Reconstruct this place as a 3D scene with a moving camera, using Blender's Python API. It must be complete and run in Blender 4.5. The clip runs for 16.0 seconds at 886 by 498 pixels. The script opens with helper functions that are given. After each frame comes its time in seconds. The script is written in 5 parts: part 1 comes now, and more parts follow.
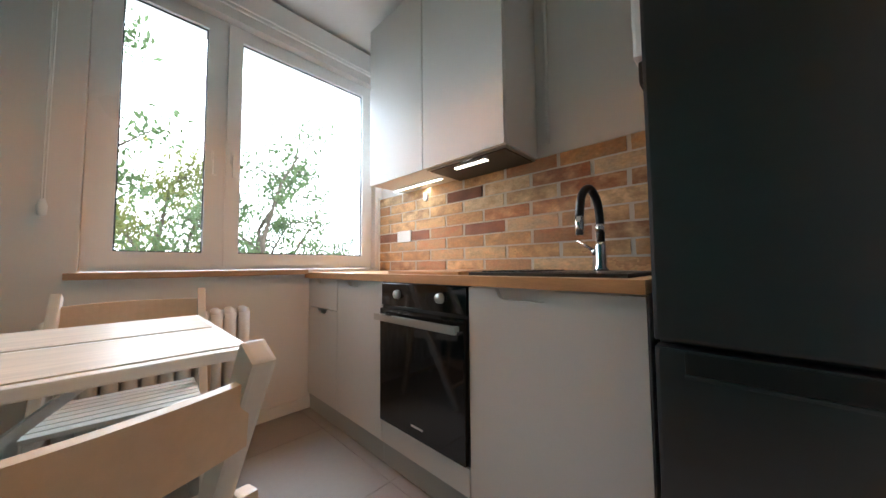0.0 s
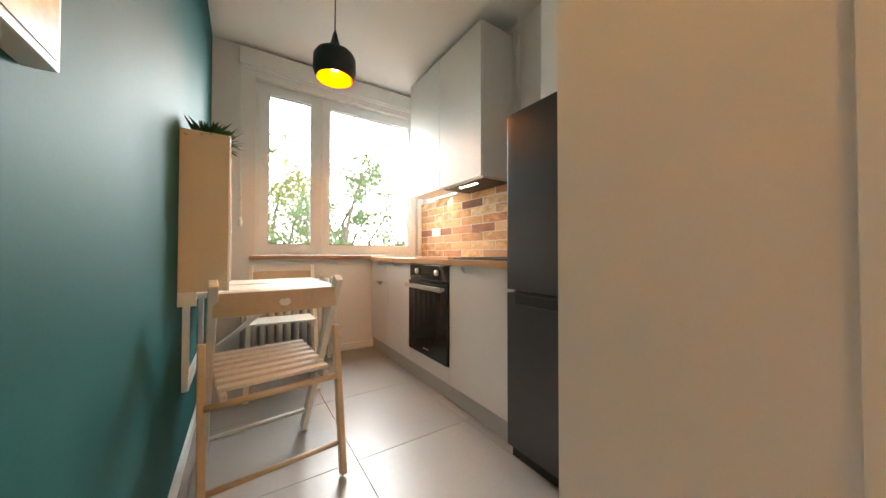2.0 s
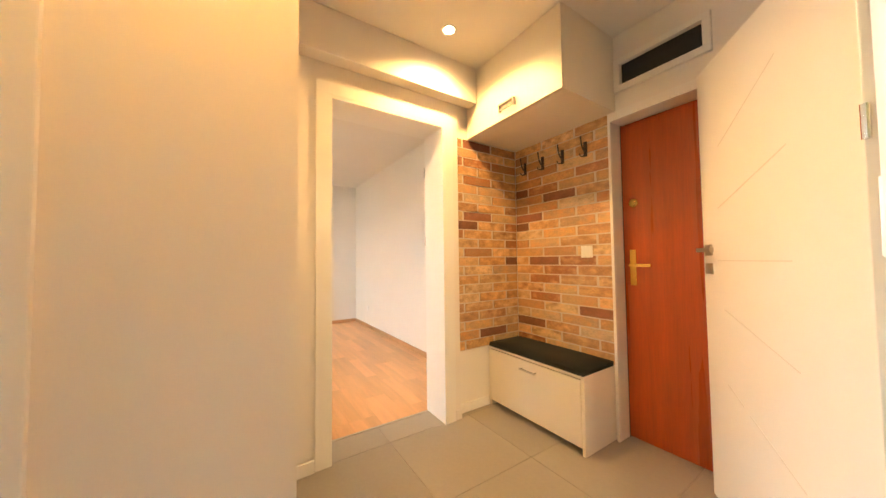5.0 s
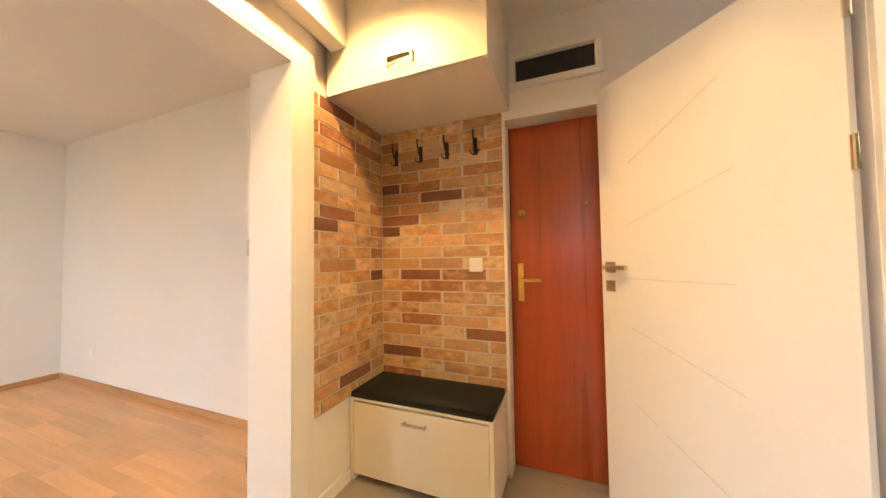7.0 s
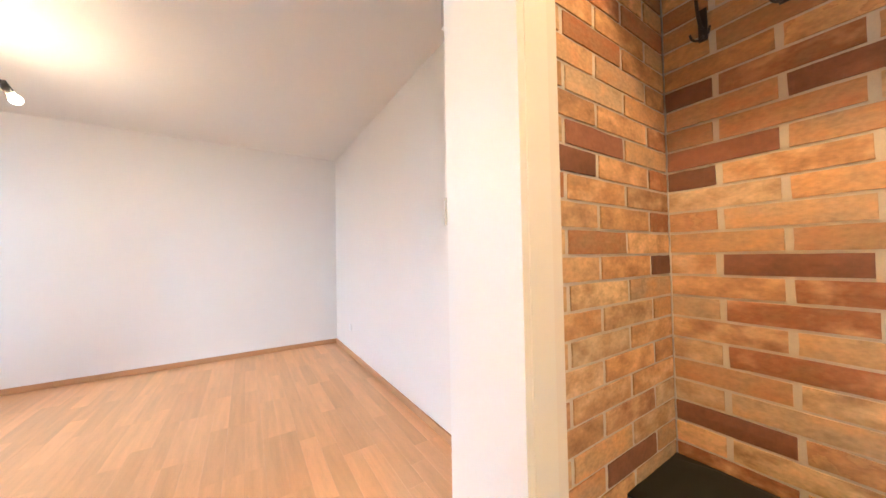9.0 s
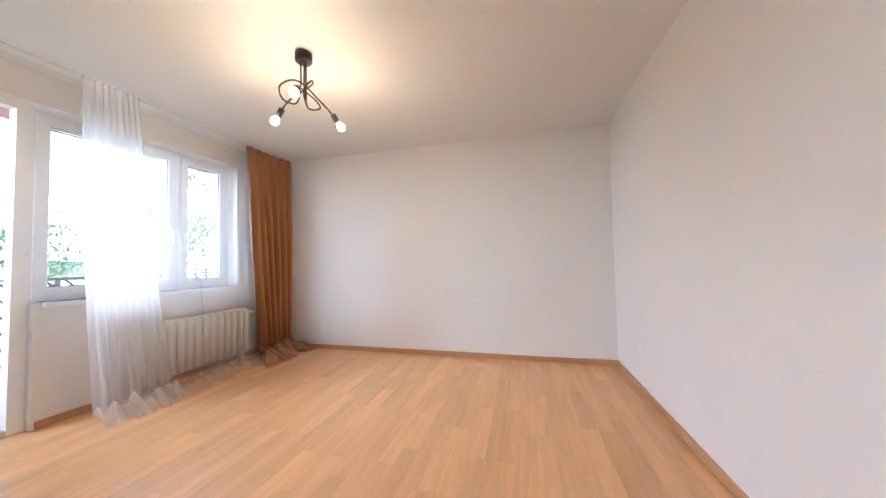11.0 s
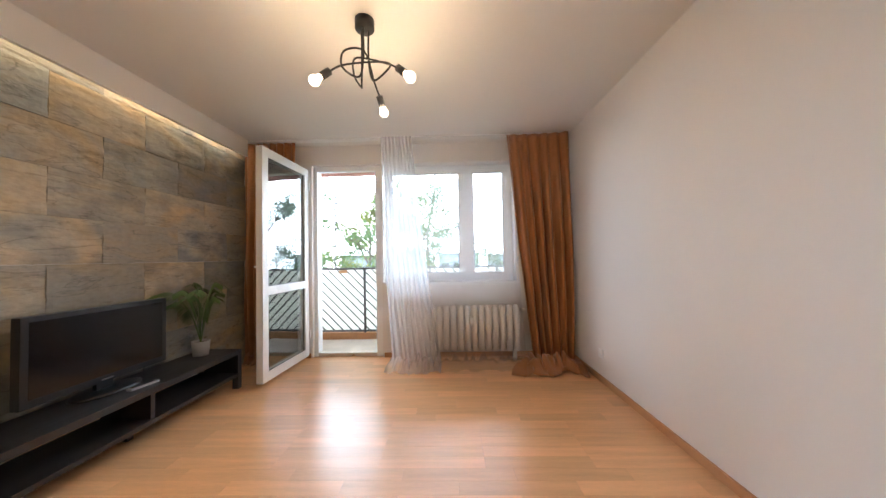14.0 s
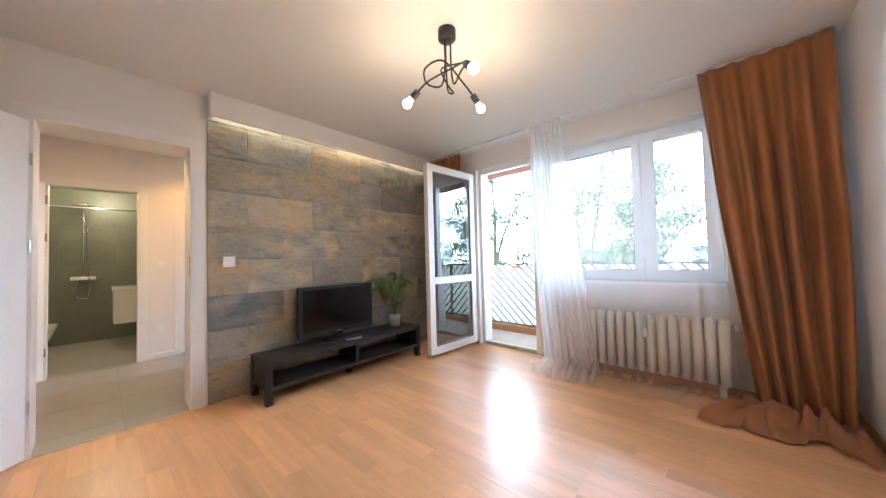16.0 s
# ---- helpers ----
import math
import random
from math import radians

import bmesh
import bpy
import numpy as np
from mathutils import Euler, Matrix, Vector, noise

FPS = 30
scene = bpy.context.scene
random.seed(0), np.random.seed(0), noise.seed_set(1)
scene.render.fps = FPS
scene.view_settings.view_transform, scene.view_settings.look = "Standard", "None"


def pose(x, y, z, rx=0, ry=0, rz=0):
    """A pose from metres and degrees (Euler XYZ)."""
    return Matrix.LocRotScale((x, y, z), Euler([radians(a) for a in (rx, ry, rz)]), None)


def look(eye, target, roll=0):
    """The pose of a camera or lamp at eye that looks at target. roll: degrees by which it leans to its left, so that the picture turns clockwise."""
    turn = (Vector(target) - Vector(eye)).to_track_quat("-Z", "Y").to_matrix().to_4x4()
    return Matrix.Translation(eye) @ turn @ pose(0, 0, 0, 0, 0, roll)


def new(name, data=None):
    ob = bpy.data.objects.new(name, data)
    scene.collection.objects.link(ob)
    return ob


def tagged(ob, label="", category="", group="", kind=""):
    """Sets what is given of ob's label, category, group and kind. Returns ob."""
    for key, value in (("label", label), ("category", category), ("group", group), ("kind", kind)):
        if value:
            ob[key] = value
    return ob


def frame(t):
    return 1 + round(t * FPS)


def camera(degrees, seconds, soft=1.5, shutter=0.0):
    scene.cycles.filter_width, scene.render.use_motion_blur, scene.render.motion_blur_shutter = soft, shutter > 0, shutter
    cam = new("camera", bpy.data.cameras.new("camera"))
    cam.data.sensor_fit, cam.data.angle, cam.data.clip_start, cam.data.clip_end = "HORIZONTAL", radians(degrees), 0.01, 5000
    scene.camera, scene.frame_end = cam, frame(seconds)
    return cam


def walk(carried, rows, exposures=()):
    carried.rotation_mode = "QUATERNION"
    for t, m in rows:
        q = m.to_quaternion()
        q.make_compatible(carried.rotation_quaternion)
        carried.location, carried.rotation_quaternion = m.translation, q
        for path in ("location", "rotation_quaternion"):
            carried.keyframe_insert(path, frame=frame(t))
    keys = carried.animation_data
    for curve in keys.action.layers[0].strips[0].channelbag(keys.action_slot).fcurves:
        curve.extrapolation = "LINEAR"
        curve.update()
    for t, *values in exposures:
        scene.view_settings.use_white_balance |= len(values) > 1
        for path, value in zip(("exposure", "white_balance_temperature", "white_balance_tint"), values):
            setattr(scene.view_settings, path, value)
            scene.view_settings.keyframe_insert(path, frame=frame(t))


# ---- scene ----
cam = camera(110.5, 16.0)
PATH = [
    (0, (0.589, 1.211, 0.917), (2.031, 2.591, 1.024), -0.5),
    (0.5, (0.515, 1.001, 0.952), (1.88, 2.461, 1.026), -0.4),
    (1, (0.471, 0.79, 0.992), (1.655, 2.403, 1.026), -0.3),
    (1.5, (0.428, 0.544, 0.939), (1.534, 2.21, 0.972), -0.1),
    (2, (0.372, 0.335, 0.914), (1.467, 2.008, 0.946), 0.1),
    (2.5, (0.28, 0.215, 0.922), (1.685, 1.639, 0.948), -0.1),
    (3, (0.154, 0.151, 0.948), (1.989, 0.945, 0.994), -0.2),
    (3.5, (0.038, 0.074, 1.008), (2.027, 0.275, 1.04), -0.3),
    (4, (0.017, 0.021, 1.072), (1.992, -0.291, 1.103), -0.5),
    (4.5, (0.055, -0.019, 1.128), (1.906, -0.777, 1.172), -0.6),
    (5, (0.14, -0.034, 1.157), (1.815, -1.124, 1.23), -0.7),
    (7.3, (0.972, -0.323, 1.247), (1.673, -2.195, 1.299), -0.9),
    (7.5, (1.018, -0.38, 1.251), (1.734, -2.247, 1.284), -1.1),
    (8, (1.18, -0.525, 1.216), (2.15, -2.273, 1.264), -1.1),
    (8.5, (1.375, -0.677, 1.21), (2.741, -2.137, 1.261), -1.1),
    (9, (1.562, -0.784, 1.182), (3.244, -1.866, 1.236), -1.0),
    (9.5, (1.722, -0.838, 1.162), (3.624, -1.425, 1.237), -0.9),
    (9.7, (1.795, -0.852, 1.168), (3.738, -1.29, 1.238), -0.8),
    (11.8, (2.998, -1.031, 1.134), (4.68, 0.05, 1.186), -0.7),
    (12, (3.15, -1.07, 1.179), (4.731, 0.154, 1.212), -0.5),
    (12.5, (3.514, -1.135, 1.22), (4.745, 0.442, 1.247), -0.6),
    (13, (3.928, -1.201, 1.221), (4.711, 0.639, 1.252), -0.8),
    (13.5, (4.312, -1.201, 1.207), (4.645, 0.771, 1.249), -0.9),
    (14, (4.704, -1.258, 1.197), (4.653, 0.741, 1.251), -1.1),
    (14.5, (5.0, -1.253, 1.188), (4.575, 0.7, 1.25), -1.2),
    (15, (5.207, -1.212, 1.204), (4.43, 0.629, 1.269), -1.4),
    (15.5, (5.374, -1.113, 1.176), (4.288, 0.564, 1.244), -1.4),
    (16, (5.448, -0.943, 1.167), (4.108, 0.54, 1.228), -1.5),
]
EXPOSURES = [(0, -0.36, 5900, 10), (1.0, -0.02, 6150, 10), (1.5, 0.18, 6700, 10), (2.2, 0.32, 6950, 10), (3.0, 0.36, 7100, 10), (3.6, 0.45, 6950, 9), (4.0, 0.78, 6950, 9), (5.0, 0.92, 6950, 9), (7.3, 0.75, 6200, 9),
             (8.5, 1.05, 5500, 10), (9.7, 0.8, 5050, 10), (12.0, 0.1, 5300, 10), (12.5, -0.16, 5300, 10), (13.0, -0.12, 5650, 10), (14.5, 0.2, 5550, 10), (16, 0.38, 5150, 10)]
walk(cam, [(t, look(eye, target, roll)) for t, eye, target, roll in PATH], EXPOSURES)

CEIL = 2.60

# ---- light ----
world = bpy.data.worlds.new("world")
scene.world = world
world.use_nodes = True
sky = world.node_tree.nodes.new("ShaderNodeTexSky")
sky.sky_type, sky.sun_disc = "NISHITA", False
sky.sun_elevation, sky.sun_rotation = radians(48), radians(180)
sky.air_density, sky.dust_density, sky.ozone_density = 1.0, 6.0, 1.0
world.node_tree.links.new(sky.outputs[0], world.node_tree.nodes["Background"].inputs[0])
world.node_tree.nodes["Background"].inputs[1].default_value = 0.15


def lamp(name, kind, m, energy, color, **kw):
    data = bpy.data.lights.new(name, kind)
    data.energy, data.color = energy, color
    if kind == "AREA":
        data.shape, data.size, data.size_y = "RECTANGLE", kw["w"], kw["h"]
    elif kind == "SUN":
        data.angle = radians(kw["angle"])
    else:
        data.shadow_soft_size = kw.get("r", 0.04)
        if kind == "SPOT":
            data.spot_size, data.spot_blend = radians(kw["cone"]), 0.6
    ob = new(name, data)
    ob.matrix_world = m
    return ob


WARM, HALL, DAY = (1.0, 0.68, 0.36), (1.0, 0.565, 0.195), (0.86, 0.94, 1.0)
lamp("sun", "SUN", look((0, -20, 22), (0, 0, 0)), 4.0, (1.0, 0.96, 0.9), angle=12)
lamp("kitchen_daylight", "AREA", look((1.75, 4.40, 2.50), (1.30, 2.2, 0.7)), 185, DAY, w=1.2, h=1.4)
lamp("bedroom_daylight", "AREA", look((-2.58, 1.725, 1.7), (0, 0.3, 1.0)), 0.5, DAY, w=0.33, h=0.78)
lamp("hall_spot_light", "SPOT", look((1.68, -1.10, CEIL - 0.05), (1.68, -1.10, 0)), 50, HALL, r=0.04, cone=150)
lamp("hall_spot_light", "SPOT", look((0.74, 0.08, CEIL - 0.05), (0.74, 0.08, 0)), 36, (1.0, 0.48, 0.105), r=0.04, cone=150)
lamp("hall_spot_light", "SPOT", look((0.62, -1.03, CEIL - 0.05), (0.62, -1.03, 0)), 2.5, HALL, r=0.04, cone=150)
lamp("bathroom_light", "POINT", pose(-1.0, -0.9, 2.3), 36, (1.0, 0.77, 0.40), r=0.08)
BULBS = [Vector((3.976, 0.371, 2.17)), Vector((4.505, 0.387, 2.18)), Vector((4.271, 0.789, 2.18))]
for b in BULBS:
    lamp("bulb_light", "POINT", Matrix.Translation(b), 11, WARM, r=0.045)
lamp("pendant_light", "POINT", pose(0.849, 2.31, 2.06), 22.0, (1.0, 0.40, 0.10), r=0.035)
lamp("hood_light", "AREA", look((1.86, 2.15, 1.436), (1.9, 2.15, 0)), 1.6, (1.0, 0.86, 0.66), w=0.05, h=0.3)
lamp("cabinet_strip_light", "AREA", look((1.86, 2.70, 1.436), (1.9, 2.7, 0)), 1.6, (1.0, 0.86, 0.66), w=0.03, h=0.46)


# ---- materials ----
def material(name, color, rough=0.5, metal=0.0, var=0.08, scale=3.0, fine=60.0, bump=0.05, stretch=(1, 1, 1), ramp=None, by_object=0.0, spec=0.5, coat=0.0, sheen=0.0, rough_var=0.08, relief=0.004):
    """A surface with a base colour, broad and fine variation, and fine relief. ramp: colours chosen by each object's random number."""
    m = bpy.data.materials.new(name)
    m.use_nodes = True
    t = m.node_tree
    n, link = t.nodes, t.links.new
    p = n["Principled BSDF"]
    p.inputs["Metallic"].default_value = metal
    p.inputs["Specular IOR Level"].default_value = spec
    p.inputs["Coat Weight"].default_value = coat
    p.inputs["Coat Roughness"].default_value = 0.12
    p.inputs["Sheen Weight"].default_value = sheen
    tc, info = n.new("ShaderNodeTexCoord"), n.new("ShaderNodeObjectInfo")
    mp = n.new("ShaderNodeMapping")
    mp.inputs["Scale"].default_value = stretch
    off = n.new("ShaderNodeVectorMath")
    off.operation = "SCALE"
    off.inputs[0].default_value = (37, 53, 71)
    link(info.outputs["Random"], off.inputs["Scale"])
    add = n.new("ShaderNodeVectorMath")
    link(tc.outputs["Object"], add.inputs[0])
    link(off.outputs[0], add.inputs[1])
    link(add.outputs[0], mp.inputs["Vector"])
    big, small = n.new("ShaderNodeTexNoise"), n.new("ShaderNodeTexNoise")
    for tex, s, d in ((big, scale, 4), (small, fine, 3)):
        tex.inputs["Scale"].default_value, tex.inputs["Detail"].default_value = s, d
        link(mp.outputs[0], tex.inputs["Vector"])
    mix = n.new("ShaderNodeMix")
    mix.data_type = "FLOAT"
    mix.inputs["Factor"].default_value = 0.35
    link(big.outputs["Fac"], mix.inputs["A"])
    link(small.outputs["Fac"], mix.inputs["B"])
    rng = n.new("ShaderNodeMapRange")
    rng.inputs["From Min"].default_value, rng.inputs["From Max"].default_value = 0.3, 0.7
    rng.inputs["To Min"].default_value, rng.inputs["To Max"].default_value = 1 - var, 1 + var
    link(mix.outputs["Result"], rng.inputs["Value"])
    value = rng.outputs[0]
    if by_object:
        r2 = n.new("ShaderNodeMapRange")
        r2.inputs["To Min"].default_value, r2.inputs["To Max"].default_value = 1 - by_object, 1 + by_object
        link(info.outputs["Random"], r2.inputs["Value"])
        mul = n.new("ShaderNodeMath")
        mul.operation = "MULTIPLY"
        link(value, mul.inputs[0])
        link(r2.outputs[0], mul.inputs[1])
        value = mul.outputs[0]
    tint = n.new("ShaderNodeVectorMath")
    tint.operation = "SCALE"
    if ramp:
        cr = n.new("ShaderNodeValToRGB")
        while len(cr.color_ramp.elements) < len(ramp):
            cr.color_ramp.elements.new(0.5)
        for k, c in enumerate(ramp):
            cr.color_ramp.elements[k].position = k / (len(ramp) - 1)
            cr.color_ramp.elements[k].color = (*c, 1)
        jig = n.new("ShaderNodeMath")
        jig.operation = "FRACT"
        m7 = n.new("ShaderNodeMath")
        m7.operation = "MULTIPLY_ADD"
        link(info.outputs["Random"], m7.inputs[0])
        m7.inputs[1].default_value = 7.31
        sub = n.new("ShaderNodeMath")
        sub.operation = "MULTIPLY"
        link(big.outputs["Fac"], sub.inputs[0])
        sub.inputs[1].default_value = 0.25
        link(sub.outputs[0], m7.inputs[2])
        link(m7.outputs[0], jig.inputs[0])
        link(jig.outputs[0], cr.inputs[0])
        link(cr.outputs[0], tint.inputs[0])
    else:
        tint.inputs[0].default_value = color
    link(value, tint.inputs["Scale"])
    link(tint.outputs[0], p.inputs["Base Color"])
    rr = n.new("ShaderNodeMapRange")
    rr.inputs["To Min"].default_value, rr.inputs["To Max"].default_value = max(0.02, rough - rough_var), min(1, rough + rough_var)
    link(big.outputs["Fac"], rr.inputs["Value"])
    link(rr.outputs[0], p.inputs["Roughness"])
    if bump:
        bp = n.new("ShaderNodeBump")
        bp.inputs["Strength"].default_value, bp.inputs["Distance"].default_value = bump, relief
        link(mix.outputs["Result"], bp.inputs["Height"])
        link(bp.outputs[0], p.inputs["Normal"])
    return m


def glowing(name, color, strength):
    m = bpy.data.materials.new(name)
    m.use_nodes = True
    p = m.node_tree.nodes["Principled BSDF"]
    p.inputs["Base Color"].default_value = (0.8, 0.8, 0.8, 1)
    p.inputs["Emission Color"].default_value = (*color, 1)
    p.inputs["Emission Strength"].default_value = strength
    return m


def clear_glass(name, tint=(1, 1, 1), gloss=1.45):
    m = bpy.data.materials.new(name)
    m.use_nodes = True
    t = m.node_tree
    n, link = t.nodes, t.links.new
    n.remove(n["Principled BSDF"])
    a, b, mx, fr = n.new("ShaderNodeBsdfTransparent"), n.new("ShaderNodeBsdfGlossy"), n.new("ShaderNodeMixShader"), n.new("ShaderNodeFresnel")
    a.inputs[0].default_value = (*tint, 1)
    b.inputs["Roughness"].default_value = 0.02
    fr.inputs[0].default_value = gloss
    link(fr.outputs[0], mx.inputs[0])
    link(a.outputs[0], mx.inputs[1])
    link(b.outputs[0], mx.inputs[2])
    link(mx.outputs[0], n["Material Output"].inputs[0])
    return m


def sheer_cloth(name, cover):
    m = bpy.data.materials.new(name)
    m.use_nodes = True
    t = m.node_tree
    n, link = t.nodes, t.links.new
    n.remove(n["Principled BSDF"])
    a, b, c = n.new("ShaderNodeBsdfTransparent"), n.new("ShaderNodeBsdfTranslucent"), n.new("ShaderNodeBsdfDiffuse")
    b.inputs[0].default_value = c.inputs[0].default_value = (0.96, 0.97, 0.99, 1)
    m1, m2 = n.new("ShaderNodeMixShader"), n.new("ShaderNodeMixShader")
    m1.inputs[0].default_value, m2.inputs[0].default_value = 0.3, cover
    link(b.outputs[0], m1.inputs[1])
    link(c.outputs[0], m1.inputs[2])
    link(a.outputs[0], m2.inputs[1])
    link(m1.outputs[0], m2.inputs[2])
    link(m2.outputs[0], n["Material Output"].inputs[0])
    return m


PAINT = material("white_wall_paint", (0.80, 0.77, 0.74), 0.7, var=0.02, scale=1.2, fine=220, bump=0.04)
CEILING = material("white_ceiling_paint", (0.80, 0.78, 0.75), 0.8, var=0.02, scale=1.0, fine=200, bump=0.03)
GREEN = material("dark_green_wall_paint", (0.013, 0.105, 0.106), 0.60, spec=0.13, var=0.10, scale=1.5, fine=160, bump=0.05)
TRIM = material("white_lacquer", (0.82, 0.81, 0.79), 0.35, var=0.015, scale=2, fine=80, bump=0.01)
PVC = material("white_window_plastic", (0.84, 0.84, 0.83), 0.3, var=0.015, scale=2, fine=90, bump=0.005)
FRONT = material("pale_beige_cabinet_front", (0.70, 0.68, 0.65), 0.42, var=0.015, scale=2, fine=120, bump=0.01)
CREAM = material("cream_board", (0.78, 0.74, 0.67), 0.42, var=0.02, scale=2, fine=100, bump=0.01)
STEELDARK = material("dark_brushed_steel", (0.098, 0.098, 0.103), 0.34, metal=0.85, var=0.03, scale=3, fine=40, stretch=(1, 1, 14), bump=0.015)
CHROME = material("chrome", (0.75, 0.75, 0.76), 0.12, metal=1, var=0.03, bump=0)
NICKEL = material("satin_nickel", (0.55, 0.52, 0.48), 0.3, metal=1, var=0.05, bump=0.01)
BRASS = material("polished_brass", (0.72, 0.46, 0.12), 0.22, metal=1, var=0.06, bump=0.01)
BLACK = material("black_plastic", (0.012, 0.012, 0.013), 0.35, var=0.1, bump=0.01)
BLACKGLASS = material("black_oven_glass", (0.008, 0.008, 0.009), 0.06, var=0.1, bump=0, rough_var=0.02)
SCREEN = material("black_tv_screen", (0.006, 0.006, 0.008), 0.12, var=0.05, bump=0, rough_var=0.03)
BLACKMATT = material("matt_black_metal", (0.014, 0.013, 0.013), 0.45, var=0.1, bump=0.02)
GRANITE = material("black_granite_composite", (0.012, 0.012, 0.012), 0.38, var=0.3, scale=30, fine=300, bump=0.03)
PLINTH = material("grey_plinth_board", (0.40, 0.41, 0.39), 0.4, var=0.03, scale=2, fine=100, bump=0.01)
COUNTER = material("oak_worktop", (0.55, 0.30, 0.13), 0.4, var=0.22, scale=3, fine=40, stretch=(14, 1.2, 14), bump=0.03)
SILLWOOD = material("brown_sill_edge", (0.42, 0.25, 0.14), 0.45, var=0.15, scale=4, fine=60, stretch=(1, 8, 8), bump=0.02)
LAMINATE = material("beech_laminate", (0.74, 0.41, 0.19), 0.32, var=0.13, scale=2.2, fine=26, stretch=(1.0, 11, 1), bump=0.008, by_object=0.10, rough_var=0.05, spec=0.46)
SKIRT = material("beech_skirting", (0.52, 0.27, 0.12), 0.4, var=0.1, scale=3, fine=30, stretch=(1, 1, 8), bump=0.02)
TILE = material("grey_floor_tile", (0.32, 0.298, 0.275), 0.36, var=0.06, scale=2.0, fine=50, bump=0.012, by_object=0.03, rough_var=0.03)
GROUT = material("grey_grout", (0.21, 0.20, 0.195), 0.85, var=0.1, bump=0.05)
MORTAR = material("pale_mortar", (0.62, 0.56, 0.48), 0.9, var=0.10, scale=6, fine=150, bump=0.25)
BRICK = material("old_brick_slip", (0.5, 0.3, 0.15), 0.8, var=0.42, scale=14, fine=70, stretch=(1, 1, 1.6), bump=0.32, by_object=0.14,
                 ramp=[(0.44, 0.24, 0.11), (0.60, 0.39, 0.20), (0.33, 0.135, 0.06), (0.62, 0.45, 0.25), (0.52, 0.29, 0.125), (0.58, 0.44, 0.28), (0.46, 0.24, 0.10), (0.58, 0.36, 0.17)])
BRICKDARK = material("burnt_brick_slip", (0.22, 0.095, 0.055), 0.82, var=0.35, scale=12, fine=70, bump=0.32, by_object=0.25)


def slate(name):
    """Split slate: each slab grey, green-grey or rusty, with clouded patches, riven layers and thin dark cracks."""
    m = material(name, (0.3, 0.3, 0.28), 0.6, var=0.26, scale=5, fine=30, stretch=(1, 0.8, 1.5), bump=0.9, relief=0.012, by_object=0.12,
                 ramp=[(0.27, 0.275, 0.255), (0.43, 0.375, 0.28), (0.185, 0.20, 0.205), (0.47, 0.41, 0.31), (0.29, 0.305, 0.29), (0.36, 0.33, 0.265), (0.20, 0.205, 0.20)])
    t = m.node_tree
    n, link = t.nodes, t.links.new
    p = n["Principled BSDF"]
    tint = p.inputs["Base Color"].links[0].from_socket
    where = [k for k in n if k.bl_idname == "ShaderNodeMapping"][0].outputs[0]
    cloud = n.new("ShaderNodeTexNoise")
    cloud.inputs["Scale"].default_value, cloud.inputs["Detail"].default_value, cloud.inputs["Distortion"].default_value = 2.2, 6, 1.4
    link(where, cloud.inputs["Vector"])
    warm = n.new("ShaderNodeMapRange")
    warm.inputs["From Min"].default_value, warm.inputs["From Max"].default_value = 0.42, 0.68
    link(cloud.outputs["Fac"], warm.inputs["Value"])
    rust = n.new("ShaderNodeMix")
    rust.data_type, rust.blend_type = "RGBA", "MULTIPLY"
    rust.inputs["B"].default_value = (1.25, 1.05, 0.78, 1)
    link(warm.outputs[0], rust.inputs["Factor"])
    link(tint, rust.inputs["A"])
    vein = n.new("ShaderNodeTexNoise")
    vein.inputs["Scale"].default_value, vein.inputs["Detail"].default_value, vein.inputs["Distortion"].default_value = 3.2, 7, 0.8
    squash = n.new("ShaderNodeMapping")
    squash.inputs["Scale"].default_value = (1, 0.55, 1.9)
    link(where, squash.inputs["Vector"])
    link(squash.outputs[0], vein.inputs["Vector"])
    gap = n.new("ShaderNodeMath")
    gap.operation = "SUBTRACT"
    gap.inputs[1].default_value = 0.5
    link(vein.outputs["Fac"], gap.inputs[0])
    size = n.new("ShaderNodeMath")
    size.operation = "ABSOLUTE"
    link(gap.outputs[0], size.inputs[0])
    line = n.new("ShaderNodeMapRange")
    line.inputs["From Min"].default_value, line.inputs["From Max"].default_value = 0.0, 0.011
    line.inputs["To Min"].default_value, line.inputs["To Max"].default_value = 0.62, 1.0
    link(size.outputs[0], line.inputs["Value"])
    crack = n.new("ShaderNodeVectorMath")
    crack.operation = "SCALE"
    link(rust.outputs["Result"], crack.inputs[0])
    link(line.outputs[0], crack.inputs["Scale"])
    link(crack.outputs[0], p.inputs["Base Color"])
    return m


STONE = slate("slate_veneer")
REDWOOD = material("red_brown_door_veneer", (0.36, 0.060, 0.010), 0.28, var=0.30, scale=1.6, fine=16, stretch=(9, 9, 0.45), bump=0.004, coat=0.1, rough_var=0.03)
BIRCH = material("birch_wood", (0.62, 0.46, 0.31), 0.45, var=0.10, scale=3, fine=30, stretch=(2, 2, 2), bump=0.02)
BIRCHWHITE = material("whitewashed_wood", (0.72, 0.67, 0.60), 0.45, var=0.08, scale=3, fine=30, bump=0.02)
TABLEGRAIN = material("streaked_birch_veneer", (0.68, 0.60, 0.50), 0.35, var=0.22, scale=3, fine=20, stretch=(1, 12, 12), bump=0.02)
SHELFSIDE = material("beige_laminate_board", (0.66, 0.55, 0.42), 0.45, var=0.03, scale=3, fine=60, bump=0.01)
BLACKBROWN = material("black_brown_veneer", (0.020, 0.017, 0.016), 0.42, var=0.25, scale=3, fine=40, stretch=(8, 1, 8), bump=0.03)
